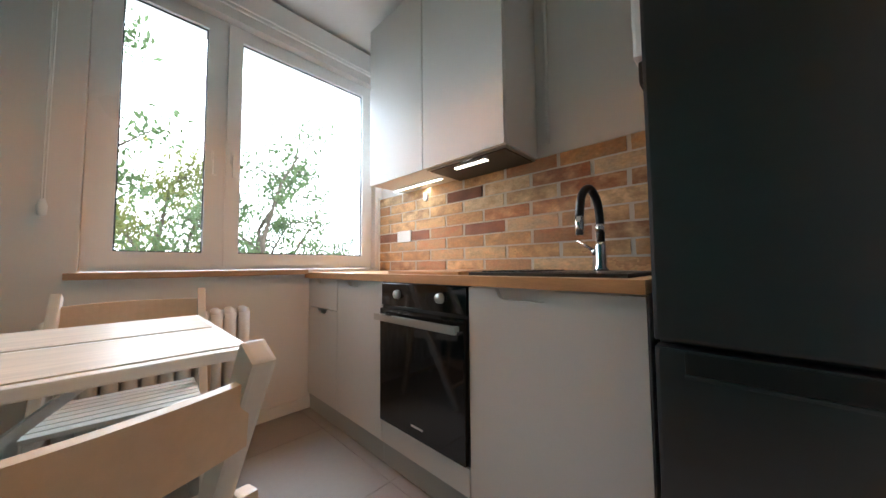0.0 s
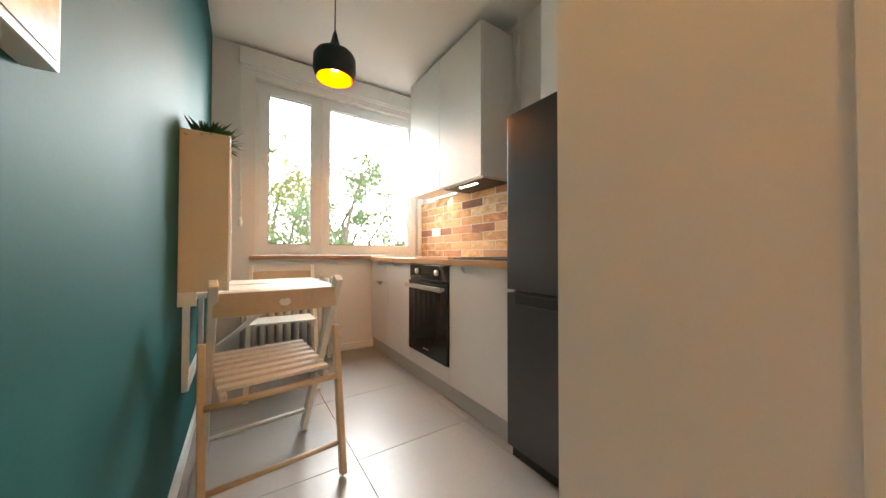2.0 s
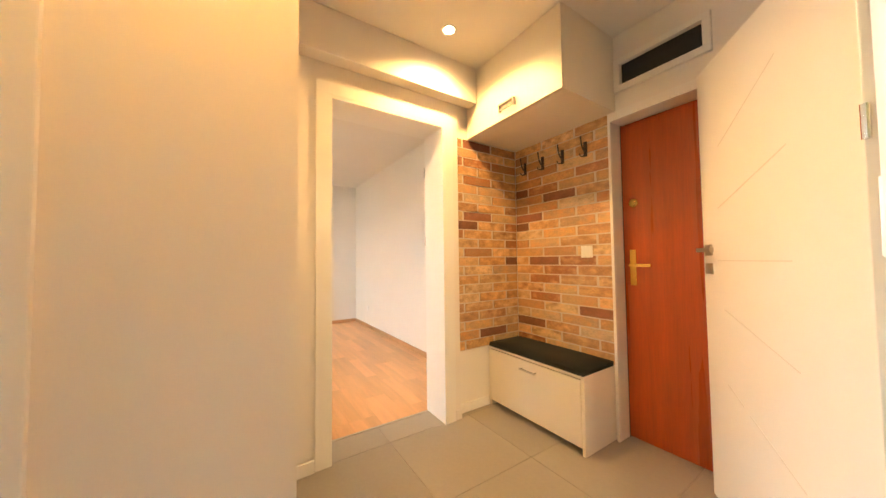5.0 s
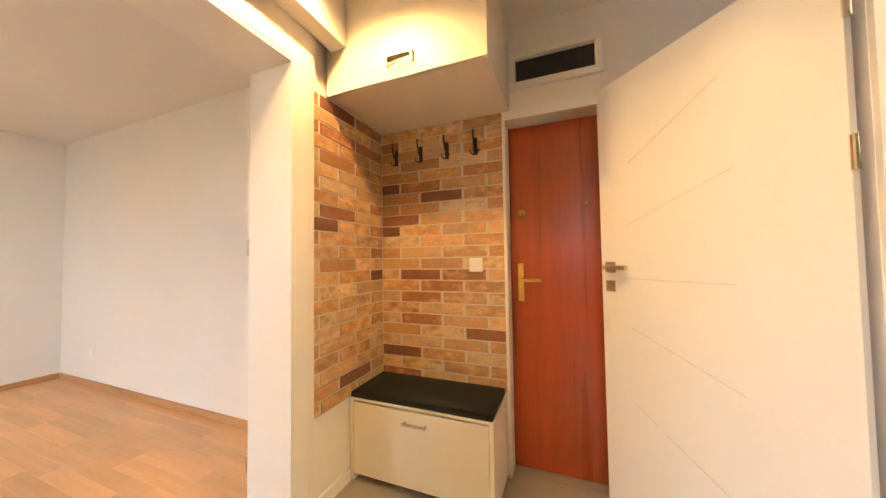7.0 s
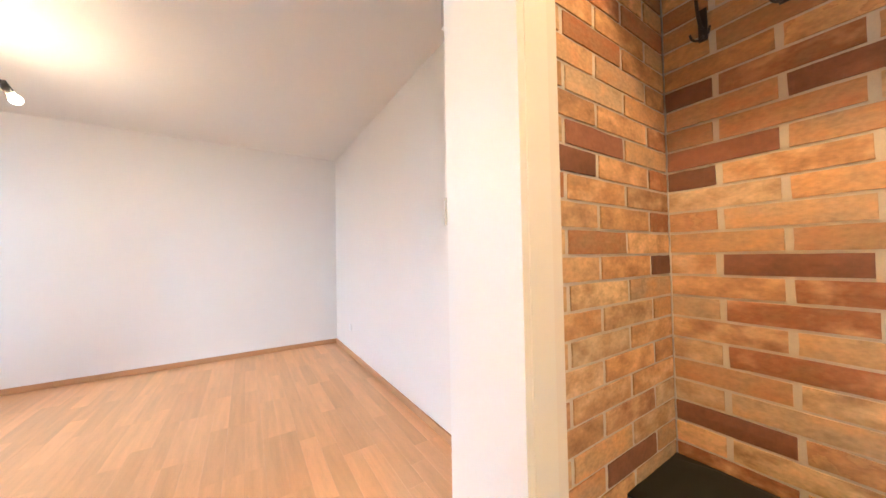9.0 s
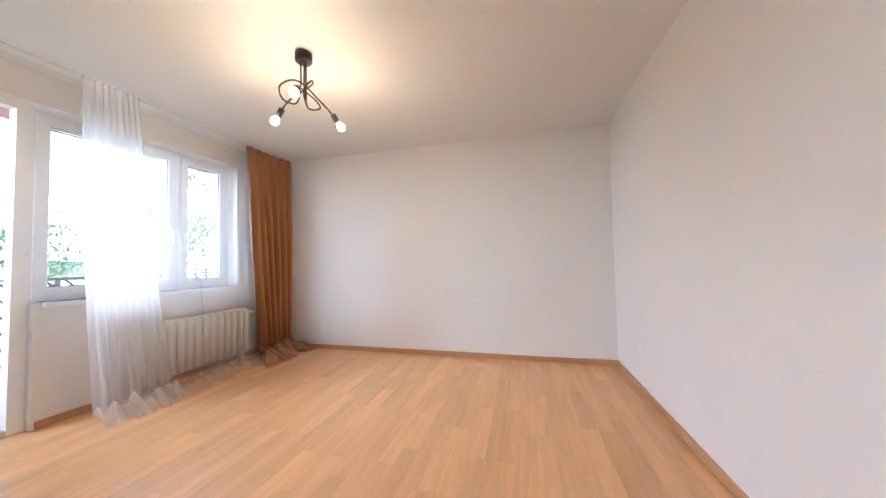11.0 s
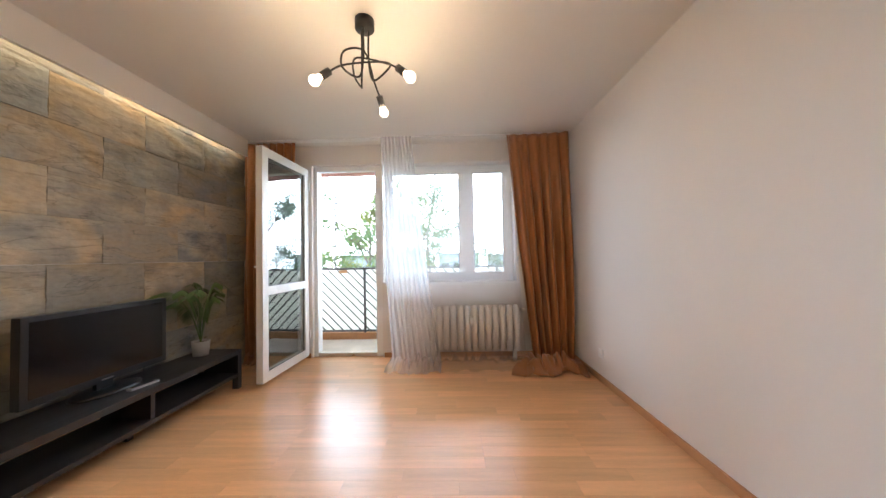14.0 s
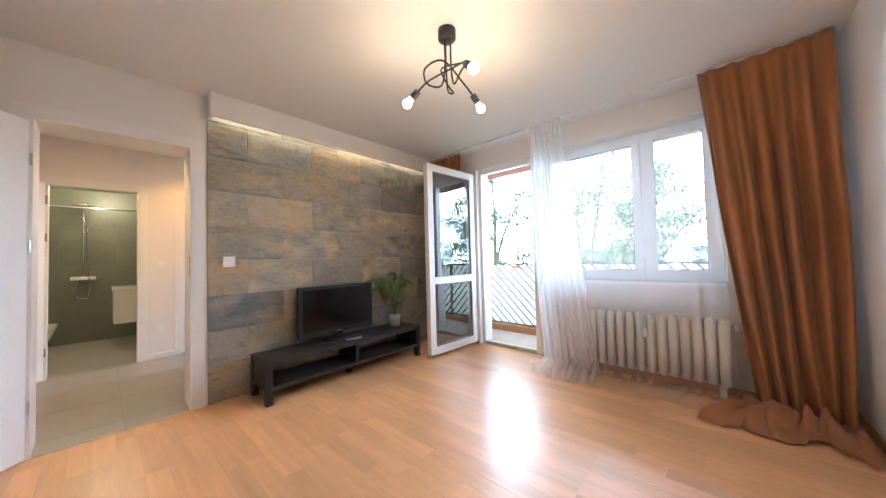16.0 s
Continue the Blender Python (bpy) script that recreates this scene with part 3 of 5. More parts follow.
for z0, z1 in ((H0 + W, 0.86), (0.86 + W, H1 - W)):
    g = part("pane", box(W - 0.005, -0.008, z0 - 0.005, L - W + 0.005, 0.006, z1 + 0.005), GLASS2, leaf)
    g.visible_shadow = False
    bm = bmesh.new()
    for s in (-1, 1):
        box(W, s * 0.012 - 0.003, z0, W + 0.007, s * 0.012 + 0.003, z1, bm)
        box(L - W - 0.007, s * 0.012 - 0.003, z0, L - W, s * 0.012 + 0.003, z1, bm)
        box(W, s * 0.012 - 0.003, z0, L - W, s * 0.012 + 0.003, z0 + 0.007, bm)
        box(W, s * 0.012 - 0.003, z1 - 0.007, L - W, s * 0.012 + 0.003, z1, bm)
    part("gasket", bm, BLACK, leaf)
h = part("door_handle", box(L - 0.06, -0.047, 1.08, L - 0.025, -0.033, 1.17), PVC, leaf, "white door handle", 0.004)
part("lever", box(L - 0.13, -0.075, 1.13, L - 0.03, -0.055, 1.15, rod((L - 0.042, -0.035, 1.14), (L - 0.042, -0.07, 1.14), 0.009)), PVC, h)
for z in (0.25, 2.05):
    part("hinge", rod((0.0, 0.04, z), (0.0, 0.04, z + 0.09), 0.011), PVC, leaf)


# ---- kitchen ----
def front_panel(x, y0, y1, z0, z1, notch=None):
    """A flat cabinet front facing -x, with a shallow cut-out grip in its upper edge (centre, width, depth)."""
    bm = bmesh.new()
    prof = [(y0, z0), (y1, z0), (y1, z1)]
    if notch:
        c, w, d = notch
        prof += [(c + w / 2, z1), (c + w / 2 - 0.012, z1 - d * 0.75), (c + w / 2 - 0.03, z1 - d), (c - w / 2 + 0.03, z1 - d), (c - w / 2 + 0.012, z1 - d * 0.75), (c - w / 2, z1)]
    prof += [(y0, z1)]
    f = bm.faces.new([bm.verts.new((x, a, b)) for a, b in prof])
    r = bmesh.ops.extrude_face_region(bm, geom=[f])
    bmesh.ops.translate(bm, vec=(0.018, 0, 0), verts=[v for v in r["geom"] if isinstance(v, bmesh.types.BMVert)])
    bmesh.ops.recalc_face_normals(bm, faces=bm.faces[:])
    return bm


def base_unit(y0, y1, label, fronts, group="kitchen base cabinets"):
    u = thing("base_cabinet", label, "cabinet", (1.48, (y0 + y1) / 2, 0), 0, group)
    o = Vector(u.location)

    def put(name, bm, mat, lab="", bevel=0.0):
        bmesh.ops.translate(bm, vec=-o, verts=bm.verts[:])
        return part(name, bm, mat, u, lab, bevel)
    bm = box(1.475, y0 + 0.001, 0.10, 2.016, y0 + 0.018, 0.842)
    box(1.475, y1 - 0.018, 0.10, 2.016, y1 - 0.001, 0.842, bm)
    box(1.475, y0 + 0.018, 0.10, 2.016, y1 - 0.018, 0.118, bm)
    box(2.0, y0 + 0.018, 0.118, 2.016, y1 - 0.018, 0.842, bm)
    box(1.475, y0 + 0.018, 0.76, 1.49, y1 - 0.018, 0.842, bm)
    put("body", bm, FRONT)
    for z0, z1, grip in fronts:
        put("door" if z1 - z0 > 0.3 else "drawer_front", front_panel(1.455, y0 + 0.002, y1 - 0.002, z0, z1, grip), FRONT, "pale beige front with a cut-out grip")
    put("plinth", box(1.468, y0, 0.002, 1.483, y1, 0.099), PLINTH)
    return u


base_unit(1.37, 1.916, "pale beige sink base cabinet with cut-out grip", [(0.104, 0.838, (1.70, 0.20, 0.035))])
base_unit(2.447, 2.885, "pale beige base cabinet with cut-out grip", [(0.104, 0.838, (2.70, 0.14, 0.03))])
base_unit(2.886, 3.275, "pale beige base cabinet with a drawer", [(0.104, 0.655, (3.08, 0.13, 0.028)), (0.660, 0.838, (3.08, 0.13, 0.028))])

oven = thing("built_in_oven", "black glass built-in oven with steel handle", "oven", (1.455, 2.18, 0.0))
part("front_frame", box(0.004, -0.258, 0.205, 0.02, 0.262, 0.842), BLACK, oven)
part("control_panel", box(-0.004, -0.258, 0.735, 0.012, 0.262, 0.838), BLACKGLASS, oven, "", 0.003)
door = part("door", box(-0.016, -0.255, 0.212, 0.004, 0.259, 0.722), BLACKGLASS, oven, "black glass oven door", 0.004)
part("handle", box(-0.058, -0.245, 0.672, -0.042, 0.249, 0.702), NICKEL, door, "flat steel bar handle", 0.004)
for y in (-0.22, 0.224):
    part("bracket", box(-0.045, y - 0.012, 0.678, -0.012, y + 0.012, 0.696), NICKEL, door)
part("badge", box(-0.0175, -0.035, 0.255, -0.0155, 0.035, 0.263), NICKEL, door)
for y in (-0.13, 0.135):
    part("knob", lathe([(0.0, 0.0), (0.021, 0.0), (0.019, 0.016), (0.0, 0.017)], None, 20), NICKEL, oven, "round oven knob", 0, True).matrix_local = pose(-0.006, y, 0.79, 0, -90, 0)
part("display", box(-0.0055, -0.035, 0.778, -0.0042, 0.04, 0.803), SCREEN, oven)
part("lower_panel", box(0.0, -0.261, 0.104, 0.018, 0.265, 0.202), FRONT, oven, "pale beige filler panel")
part("casing", box(0.022, -0.24, 0.215, 0.52, 0.24, 0.83), BLACK, oven)
part("plinth", box(0.013, -0.262, 0.002, 0.028, 0.266, 0.1), PLINTH, oven)

bm = bmesh.new()
box(1.428, 1.368, 0.845, 2.016, 1.43, 0.879, bm)
box(1.428, 1.43, 0.845, 1.52, 1.94, 0.879, bm)
box(1.96, 1.43, 0.845, 2.016, 1.94, 0.879, bm)
box(1.428, 1.94, 0.845, 2.016, 3.278, 0.879, bm)
tagged(finish("worktop", bm, COUNTER), "oak-coloured wooden kitchen worktop", "worktop")

sink = thing("kitchen_sink", "black composite inset kitchen sink with drainer", "sink", (1.74, 1.69, 0.879))
bm = box(-0.235, -0.272, 0.0, 0.235, 0.265, 0.012)
part("rim", bm, GRANITE, sink, "", 0.004)
bm = box(-0.20, -0.225, 0.010, 0.10, 0.02, 0.0135)
part("bowl", bm, BLACK, sink)
for k in range(6):
    part("drainer_rib", box(-0.19, 0.06 + k * 0.033, 0.012, 0.17, 0.07 + k * 0.033, 0.016), GRANITE, sink, "", 0.002)

tap = thing("kitchen_tap", "chrome kitchen tap with black flexible spout", "tap", (1.90, 1.60, 0.890))
part("base", lathe([(0.0, 0), (0.027, 0), (0.027, 0.012), (0.021, 0.02), (0.021, 0.10), (0.017, 0.115), (0.0, 0.117)]), CHROME, tap, "", 0, True)
part("lever", rod((0, 0.02, 0.075), (-0.01, 0.085, 0.125), 0.007, rod((0, 0.015, 0.075), (0, 0.03, 0.078), 0.015)), CHROME, tap, "", 0, True)
part("hose", tube(smooth_path([(0, 0, 0.115), (0, 0, 0.20), (-0.015, 0.005, 0.28), (-0.07, 0.015, 0.32), (-0.125, 0.025, 0.28), (-0.138, 0.03, 0.20)]), 0.0155, None, 12), BLACK, tap, "black ribbed flexible hose", 0, True)
part("spray_head", rod((-0.138, 0.03, 0.205), (-0.140, 0.03, 0.135), 0.018, None, 16, 0.015), CHROME, tap, "", 0, True)
part("spout_holder", rod((0, 0, 0.155), (0, 0, 0.185), 0.019), CHROME, tap, "", 0, True)

hob = thing("wooden_board", "oak board lying on the worktop over the hob", "board", (1.74, 2.22, 0.879))
part("board", box(-0.24, -0.22, 0.0, 0.24, 0.24, 0.014), COUNTER, hob, "", 0.003)

for y0, y1, lab in ((2.434, 2.948, "pale grey tall wall cabinet above the worktop"), (1.913, 2.432, "pale grey wall cabinet housing the cooker hood")):
    u = thing("wall_cabinet", lab, "cabinet", (1.86, (y0 + y1) / 2, 1.447), 0, "kitchen wall cabinets")
    hy = (y1 - y0) / 2
    part("body", box(-0.13, -hy + 0.001, 0.0, 0.156, hy - 0.001, 1.058), FRONT, u)
    part("door", box(-0.151, -hy + 0.002, -0.006, -0.1325, hy - 0.002, 1.058), FRONT, u, "plain pale grey door", 0.0015)
hood = thing("cooker_hood", "dark slim cooker hood built into the wall cabinet", "cooker hood", (1.86, 2.172, 1.447))
part("rim", box(-0.125, -0.25, -0.012, 0.15, 0.25, -0.001), NICKEL, hood, "", 0.002)
part("filter", box(-0.115, -0.24, -0.016, 0.14, 0.24, -0.012), BLACKMATT, hood, "dark metal grease filter")
part("led_bar", box(-0.07, -0.10, -0.019, -0.045, 0.10, -0.016), HOODLED, hood)
strip = thing("under_cabinet_light", "slim white led strip under the wall cabinet", "lamp", (1.90, 2.70, 1.447))
part("housing", box(-0.012, -0.235, -0.010, 0.012, 0.235, -0.001), PVC, strip)
part("diffuser", box(-0.009, -0.23, -0.013, 0.009, 0.23, -0.0105), HOODLED, strip)

fridge = thing("fridge_freezer", "dark steel two-door fridge freezer", "fridge", (1.383, 1.092, 0.0))
part("body", box(0.055, -0.262, 0.03, 0.60, 0.254, 1.535), STEELDARK, fridge, "", 0.006)
for z0, z1 in ((0.755, 1.545), (0.06, 0.742)):
    part("door", box(0.0, -0.264, z0, 0.052, 0.256, z1), STEELDARK, fridge, "dark brushed steel door", 0.008)
# Black block proud of the door stands for the shaded grip hollow.
part("handle_recess", box(-0.003, -0.225, 0.694, 0.010, 0.205, 0.738), BLACK, fridge, "flat black block for the shaded grip hollow", 0.005)
part("grip_lip", box(-0.005, -0.225, 0.686, 0.004, 0.205, 0.694), STEELDARK, fridge, "", 0.002)
part("plinth", box(0.03, -0.255, 0.002, 0.58, 0.25, 0.058), BLACK, fridge)
part("hinge_cover", box(0.0, -0.25, 1.535, 0.10, -0.18, 1.556), BLACK, fridge, "", 0.003)

boiler = thing("water_heater", "white wall-hung water heater above the fridge", "water heater", (1.87, 1.13, 1.585))
part("body", box(-0.15, -0.28, 0.0, 0.163, 0.30, 0.76), TRIM, boiler, "", 0.012)
part("label_plate", box(-0.12, 0.3001, 0.06, -0.02, 0.3015, 0.16), PVC, boiler)
for k in range(6):
    part("printed_line", box(-0.115, 0.3016, 0.07 + k * 0.014, -0.03 - 0.012 * (k % 3), 0.3022, 0.076 + k * 0.014), BLACKMATT, boiler)
part("outlet_cover", box(-0.12, 0.222, -0.075, 0.10, 0.292, 0.0), BLACK, boiler, "black pipe cover", 0.01)
pipe = thing("gas_pipe", "white painted pipe on the kitchen wall", "pipe", (2.015, 1.86, 1.45))
part("pipe", rod((0, 0, 0.06), (0, 0, 1.15), 0.011), PAINT, pipe, "", 0, True)

out = thing("double_socket", "white double wall socket on the brick splashback", "socket", (2.012, 2.955, 1.13), 0)
part("plate", box(-0.012, -0.075, -0.04, 0.004, 0.075, 0.04), PVC, out, "", 0.003)
for y in (-0.036, 0.036):
    part("outlet", lathe([(0.024, 0.0), (0.021, 0.003), (0.019, -0.004), (0.0, -0.004)], None, 20), TRIM, out, "round outlet", 0, True).matrix_local = pose(-0.0125, y, 0, 0, -90, 0)
    for z in (-0.008, 0.008):
        # Black plugs paint the dark inside the socket's holes.
        part("pin_hole", rod((-0.0105, y, z), (-0.009, y, z), 0.003), BLACK, out)
sen = thing("motion_sensor_switch", "small white switch on the splashback", "switch", (2.012, 2.72, 1.385))
part("body", box(-0.02, -0.016, -0.03, 0.004, 0.016, 0.03), PVC, sen, "", 0.006)

# shelf unit with folding table on the green wall
unit = thing("wall_shelf_unit", "birch and white wall shelf unit with folding table", "shelf", (WX, 2.20, 0.745))
part("side_panel", box(0.002, -0.327, 0.018, 0.160, -0.309, 0.655), SHELFSIDE, unit, "beige side panel", 0.002)
part("side_panel", box(0.002, 0.31, 0.0, 0.155, 0.328, 0.60), BIRCHWHITE, unit, "white side panel with shelf-pin holes", 0.002)
part("edge_strip", box(0.160, -0.327, 0.018, 0.165, -0.309, 0.655), TRIM, unit)
for z in (0.075, 0.40, 0.585):
    part("shelf", box(0.002, -0.309, z, 0.150, 0.31, z + 0.018), BIRCHWHITE, unit, "white shelf", 0.002)
part("divider", box(0.004, 0.135, 0.0, 0.150, 0.151, 0.585), BIRCHWHITE, unit)
for k in range(8):
    # Small black blocks on the panel stand for the shaded shelf-pin holes.
    part("pin_hole", box(0.10, 0.3085, 0.12 + k * 0.055, 0.112, 0.3099, 0.127 + k * 0.055), BLACKMATT, unit)
part("back_panel", box(0.001, -0.309, 0.0, 0.006, 0.31, 0.60), TRIM, unit)
part("bracket", box(0.002, -0.327, -0.037, 0.06, -0.315, 0.018), TRIM, unit)

tab = thing("folding_table", "white edged folding wall table with streaked wood top", "table", (WX, 2.285, 0.012))
part("top_frame", box(0.03, -0.325, 0.715, 0.62, 0.325, 0.737), TRIM, tab, "white table frame", 0.004)
part("top_panel", box(0.14, -0.30, 0.737, 0.605, -0.03, 0.7395), TABLEGRAIN, tab, "streaked wood panel")
part("top_panel", box(0.14, 0.0, 0.737, 0.605, 0.30, 0.7395), TABLEGRAIN, tab, "streaked wood panel")
bm = box(0.004, -0.30, 0.33, 0.026, -0.27, 0.71)
box(0.004, 0.27, 0.33, 0.026, 0.30, 0.71, bm)
box(0.004, -0.27, 0.33, 0.026, 0.27, 0.36, bm)
box(0.004, -0.27, 0.68, 0.026, 0.27, 0.71, bm)
part("wall_frame", bm, TRIM, tab, "white wall frame")
part("support_arm", beam((0.03, 0.0, 0.36), (0.45, 0.0, 0.71), 0.03, 0.02, None, (0, 1, 0)), TRIM, tab)

for k, (y, h) in enumerate(((2.30, 0.17), (2.30, 0.15))):
    b = thing("book", "thin book leaning on the shelf", "book", (WX + 0.06 + 0.03 * k, 2.24 + 0.035 * k, 0.840), 0, "books on the shelf")
    part("cover", beam((0, 0, 0), (0.012, 0.03, h), 0.11, 0.014), SHELFSIDE if k else TRIM, b)


def leaf_blade(bm, base, tip, w, droop=0.0, n=5):
    """A narrow tapering leaf from base to tip."""
    base, tip = Vector(base), Vector(tip)
    d = tip - base
    s = d.cross(Vector((0, 0, 1)))
    s = s.normalized() if s.length > 1e-4 else Vector((1, 0, 0))
    rows = []
    for k in range(n + 1):
        t = k / n
        c = base + d * t - Vector((0, 0, droop * t * t))
        ww = w * (0.35 + 1.3 * t * (1 - t) * 2) * (1 - t ** 3) + 0.0006
        rows.append((bm.verts.new(c - s * ww), bm.verts.new(c + s * ww)))
    for (a, b), (c, e) in zip(rows, rows[1:]):
        bm.faces.new((a, b, e, c))


rnd = random.Random(5)
pl = thing("potted_grass", "small bushy green plant on the wall shelf", "plant", (WX + 0.085, 2.00, 1.348))
part("pot", lathe([(0.0, 0.0), (0.035, 0.0), (0.045, 0.06), (0.04, 0.06), (0.038, 0.05), (0.0, 0.05)]), TRIM, pl, "small white pot", 0, True)
bm = bmesh.new()
for k in range(620):
    a, r = rnd.uniform(0, 6.283), rnd.uniform(0.0, 0.05)
    o = Vector((r * math.cos(a) * 1.1, r * math.sin(a) * 1.8, 0.02 + rnd.uniform(0, 0.04)))
    t = o + Vector((rnd.uniform(-0.045, 0.085), rnd.uniform(-0.10, 0.11), rnd.uniform(0.0, 0.08)))
    leaf_blade(bm, o, t, 0.0075, 0.015, 3)
part("foliage", bm, LEAFDARK, pl, "dense small green leaves")


def folding_chair(loc, rz, label):
    c = thing("folding_chair", label, "chair", loc, rz, "folding chairs at the wall table")
    # the sitter faces +y
    for x in (-0.206, 0.206):
        part("back_post", beam((x, 0.235, 0.012), (x, -0.225, 0.818), 0.028, 0.042, None, (1, 0, 0)), BIRCHWHITE, c, "", 0.005)
    for x in (-0.231, 0.231):
        part("rear_leg", beam((x, -0.225, 0.012), (x, -0.130, 0.605), 0.024, 0.034, None, (1, 0, 0)), BIRCH, c, "", 0.005)
    for x in (-0.172, 0.172):
        part("seat_rail", beam((x, -0.185, 0.415), (x, 0.205, 0.445), 0.022, 0.034, None, (1, 0, 0)), BIRCHWHITE, c, "", 0.004)
    for k in range(7):
        y = -0.165 + k * 0.057
        part("seat_slat", box(-0.188, y, 0.436 + 0.0045 * k, 0.188, y + 0.036, 0.450 + 0.0045 * k), BIRCHWHITE, c, "", 0.003)
    # curved back rest; a pale disc paints the bright view through its finger hole
    bm = bmesh.new()
    n, rows = 16, []
    for k in range(n + 1):
        x = -0.205 + 0.41 * k / n
        bow = -0.050 * (1 - (2 * k / n - 1) ** 2)
        rows.append([bm.verts.new((x, -0.200 + bow + dy - 0.012 * dz / 0.1, 0.70 + dz + 0.004 * (1 - (2 * k / n - 1) ** 2))) for dy, dz in ((0, 0), (0.016, 0), (0.016, 0.080), (0, 0.080))])
    for a, b in zip(rows, rows[1:]):
        for j in range(4):
            bm.faces.new((a[j], a[(j + 1) % 4], b[(j + 1) % 4], b[j]))
    bm.faces.new(rows[0][::-1])
    bm.faces.new(rows[-1])
    bmesh.ops.recalc_face_normals(bm, faces=bm.faces[:])
    back = part("backrest", bm, BIRCH, c, "curved birch back rest")
    part("finger_hole", lathe([(0.0, 0.0), (0.019, 0.0), (0.019, 0.0015), (0.0, 0.0015)], None, 20), TRIM, back, "pale oval disc for the bright view through the finger hole").matrix_local = pose(0, -0.2555, 0.742, 83, 0, 0) @ Matrix.Diagonal((1, 0.75, 1, 1))
    for z, y in ((0.13, -0.20),):
        part("stretcher", rod((-0.226, y, z), (0.226, y, z), 0.010), BIRCH, c, "", 0, True)
    part("stretcher", rod((-0.20, 0.17, 0.13), (0.20, 0.17, 0.13), 0.010), BIRCHWHITE, c, "", 0, True)
    part("rear_rail", rod((-0.226, -0.178, 0.40), (0.226, -0.178, 0.40), 0.012), BIRCH, c, "", 0, True)
    return c


folding_chair((0.473, 1.825, 0), 7, "birch folding chair with slatted seat, beside the table")
folding_chair((0.62, 2.76, 0), 176, "birch folding chair with slatted seat, under the window")


def radiator(loc, n, pitch, h, depth, label):
    r = thing("cast_iron_radiator", label, "radiator", loc)
    for k in range(n):
        x = (k - (n - 1) / 2) * pitch
        bm = bmesh.new()
        for y in (-depth * 0.33, depth * 0.33):
            rod((x, y, 0.03), (x, y, h - 0.03), pitch * 0.43, bm, 12)
        for z, e in ((0.0, 0.07), (h - 0.07, 0.07)):
            bmesh.ops.create_uvsphere(bm, u_segments=10, v_segments=8, radius=1, matrix=pose(x, 0, z + e / 2) @ Matrix.Diagonal((pitch * 0.46, depth * 0.5, e * 0.5, 1)))
        box(x - pitch * 0.2, -depth * 0.3, 0.04, x + pitch * 0.2, depth * 0.3, h - 0.04, bm)
        part("section", bm, RADPAINT, r, "", 0, True)
    for z in (0.035, h - 0.035):
        part("manifold", rod((-(n / 2) * pitch, 0, z), ((n / 2) * pitch, 0, z), 0.022), RADPAINT, r, "", 0, True)
    return r


rk = radiator((0.72, 3.17, 0.13), 12, 0.060, 0.58, 0.14, "ivory cast iron radiator under the kitchen window")
part("supply_pipe", rod((0.33, 0, 0.04), (0.42, 0, 0.04), 0.013, rod((0.415, 0.0, 0.04), (0.415, 0.09, 0.04), 0.013)), RADPAINT, rk, "", 0, True)
part("foot", box(-0.32, -0.02, -0.13, -0.29, 0.02, 0.02), RADPAINT, rk)
part("foot", box(0.29, -0.02, -0.13, 0.32, 0.02, 0.02), RADPAINT, rk)

blind = thing("roller_blind", "rolled-up white roller blind above the window", "blind", (1.20, KY - 0.03, 2.38))
part("cassette", box(-0.86, -0.022, 0.05, 0.82, 0.028, 0.19), TRIM, blind, "", 0.006)
part("hem_bar", box(-0.82, -0.012, 0.03, 0.78, 0.002, 0.05), TRIM, blind, "", 0.004)
part("cord", rod((-0.845, -0.03, 0.06), (-0.845, -0.02, -1.20), 0.0025, rod((-0.83, -0.03, 0.06), (-0.838, -0.02, -1.20), 0.0025)), TRIM, blind)
part("cord_weight", lathe([(0.0, -0.05), (0.013, -0.045), (0.016, -0.01), (0.008, 0.02), (0.0, 0.02)], None, 12, (-0.842, -0.022, -1.20)), TRIM, blind, "", 0, True)

pend = thing("pendant_lamp", "black pendant lamp with gold lined shade", "lamp", (0.849, 2.31, 2.01))
part("shade", lathe([(0.110, 0.0), (0.128, 0.05), (0.126, 0.13), (0.112, 0.155), (0.062, 0.175), (0.030, 0.215), (0.016, 0.27), (0.009, 0.30), (0.0, 0.30)], None, 40), BLACKMATT, pend, "black waisted shade", 0, True)
part("lining", lathe([(0.106, 0.001), (0.123, 0.05), (0.121, 0.128), (0.105, 0.15), (0.03, 0.165), (0.0, 0.165)], None, 40), GOLD, pend, "gold lining", 0, True)
part("cord", rod((0, 0, 0.30), (0, 0, CEIL - 2.03), 0.004), BLACKMATT, pend)
part("ceiling_rose", lathe([(0.05, 0.0), (0.045, -0.022), (0.0, -0.026)], None, 24, (0, 0, CEIL - 2.012)), BLACKMATT, pend, "", 0, True)
part("bulb", lathe([(0.0, 0.05), (0.022, 0.06), (0.03, 0.085), (0.02, 0.12), (0.014, 0.16)], None, 16), BULB, pend, "", 0, True)

for y, z in ((0.765, 1.300),):
    pic = thing("framed_picture", "pale abstract canvas picture hung on the green wall", "picture", (WX, y, z))
    part("picture_frame", box(0.001, -0.105, -0.18, 0.030, 0.105, 0.18), TRIM, pic, "deep white canvas edge", 0.003)
    part("print", box(0.030, -0.095, -0.17, 0.0315, 0.095, 0.17), ART, pic, "pale grey-green abstract print")


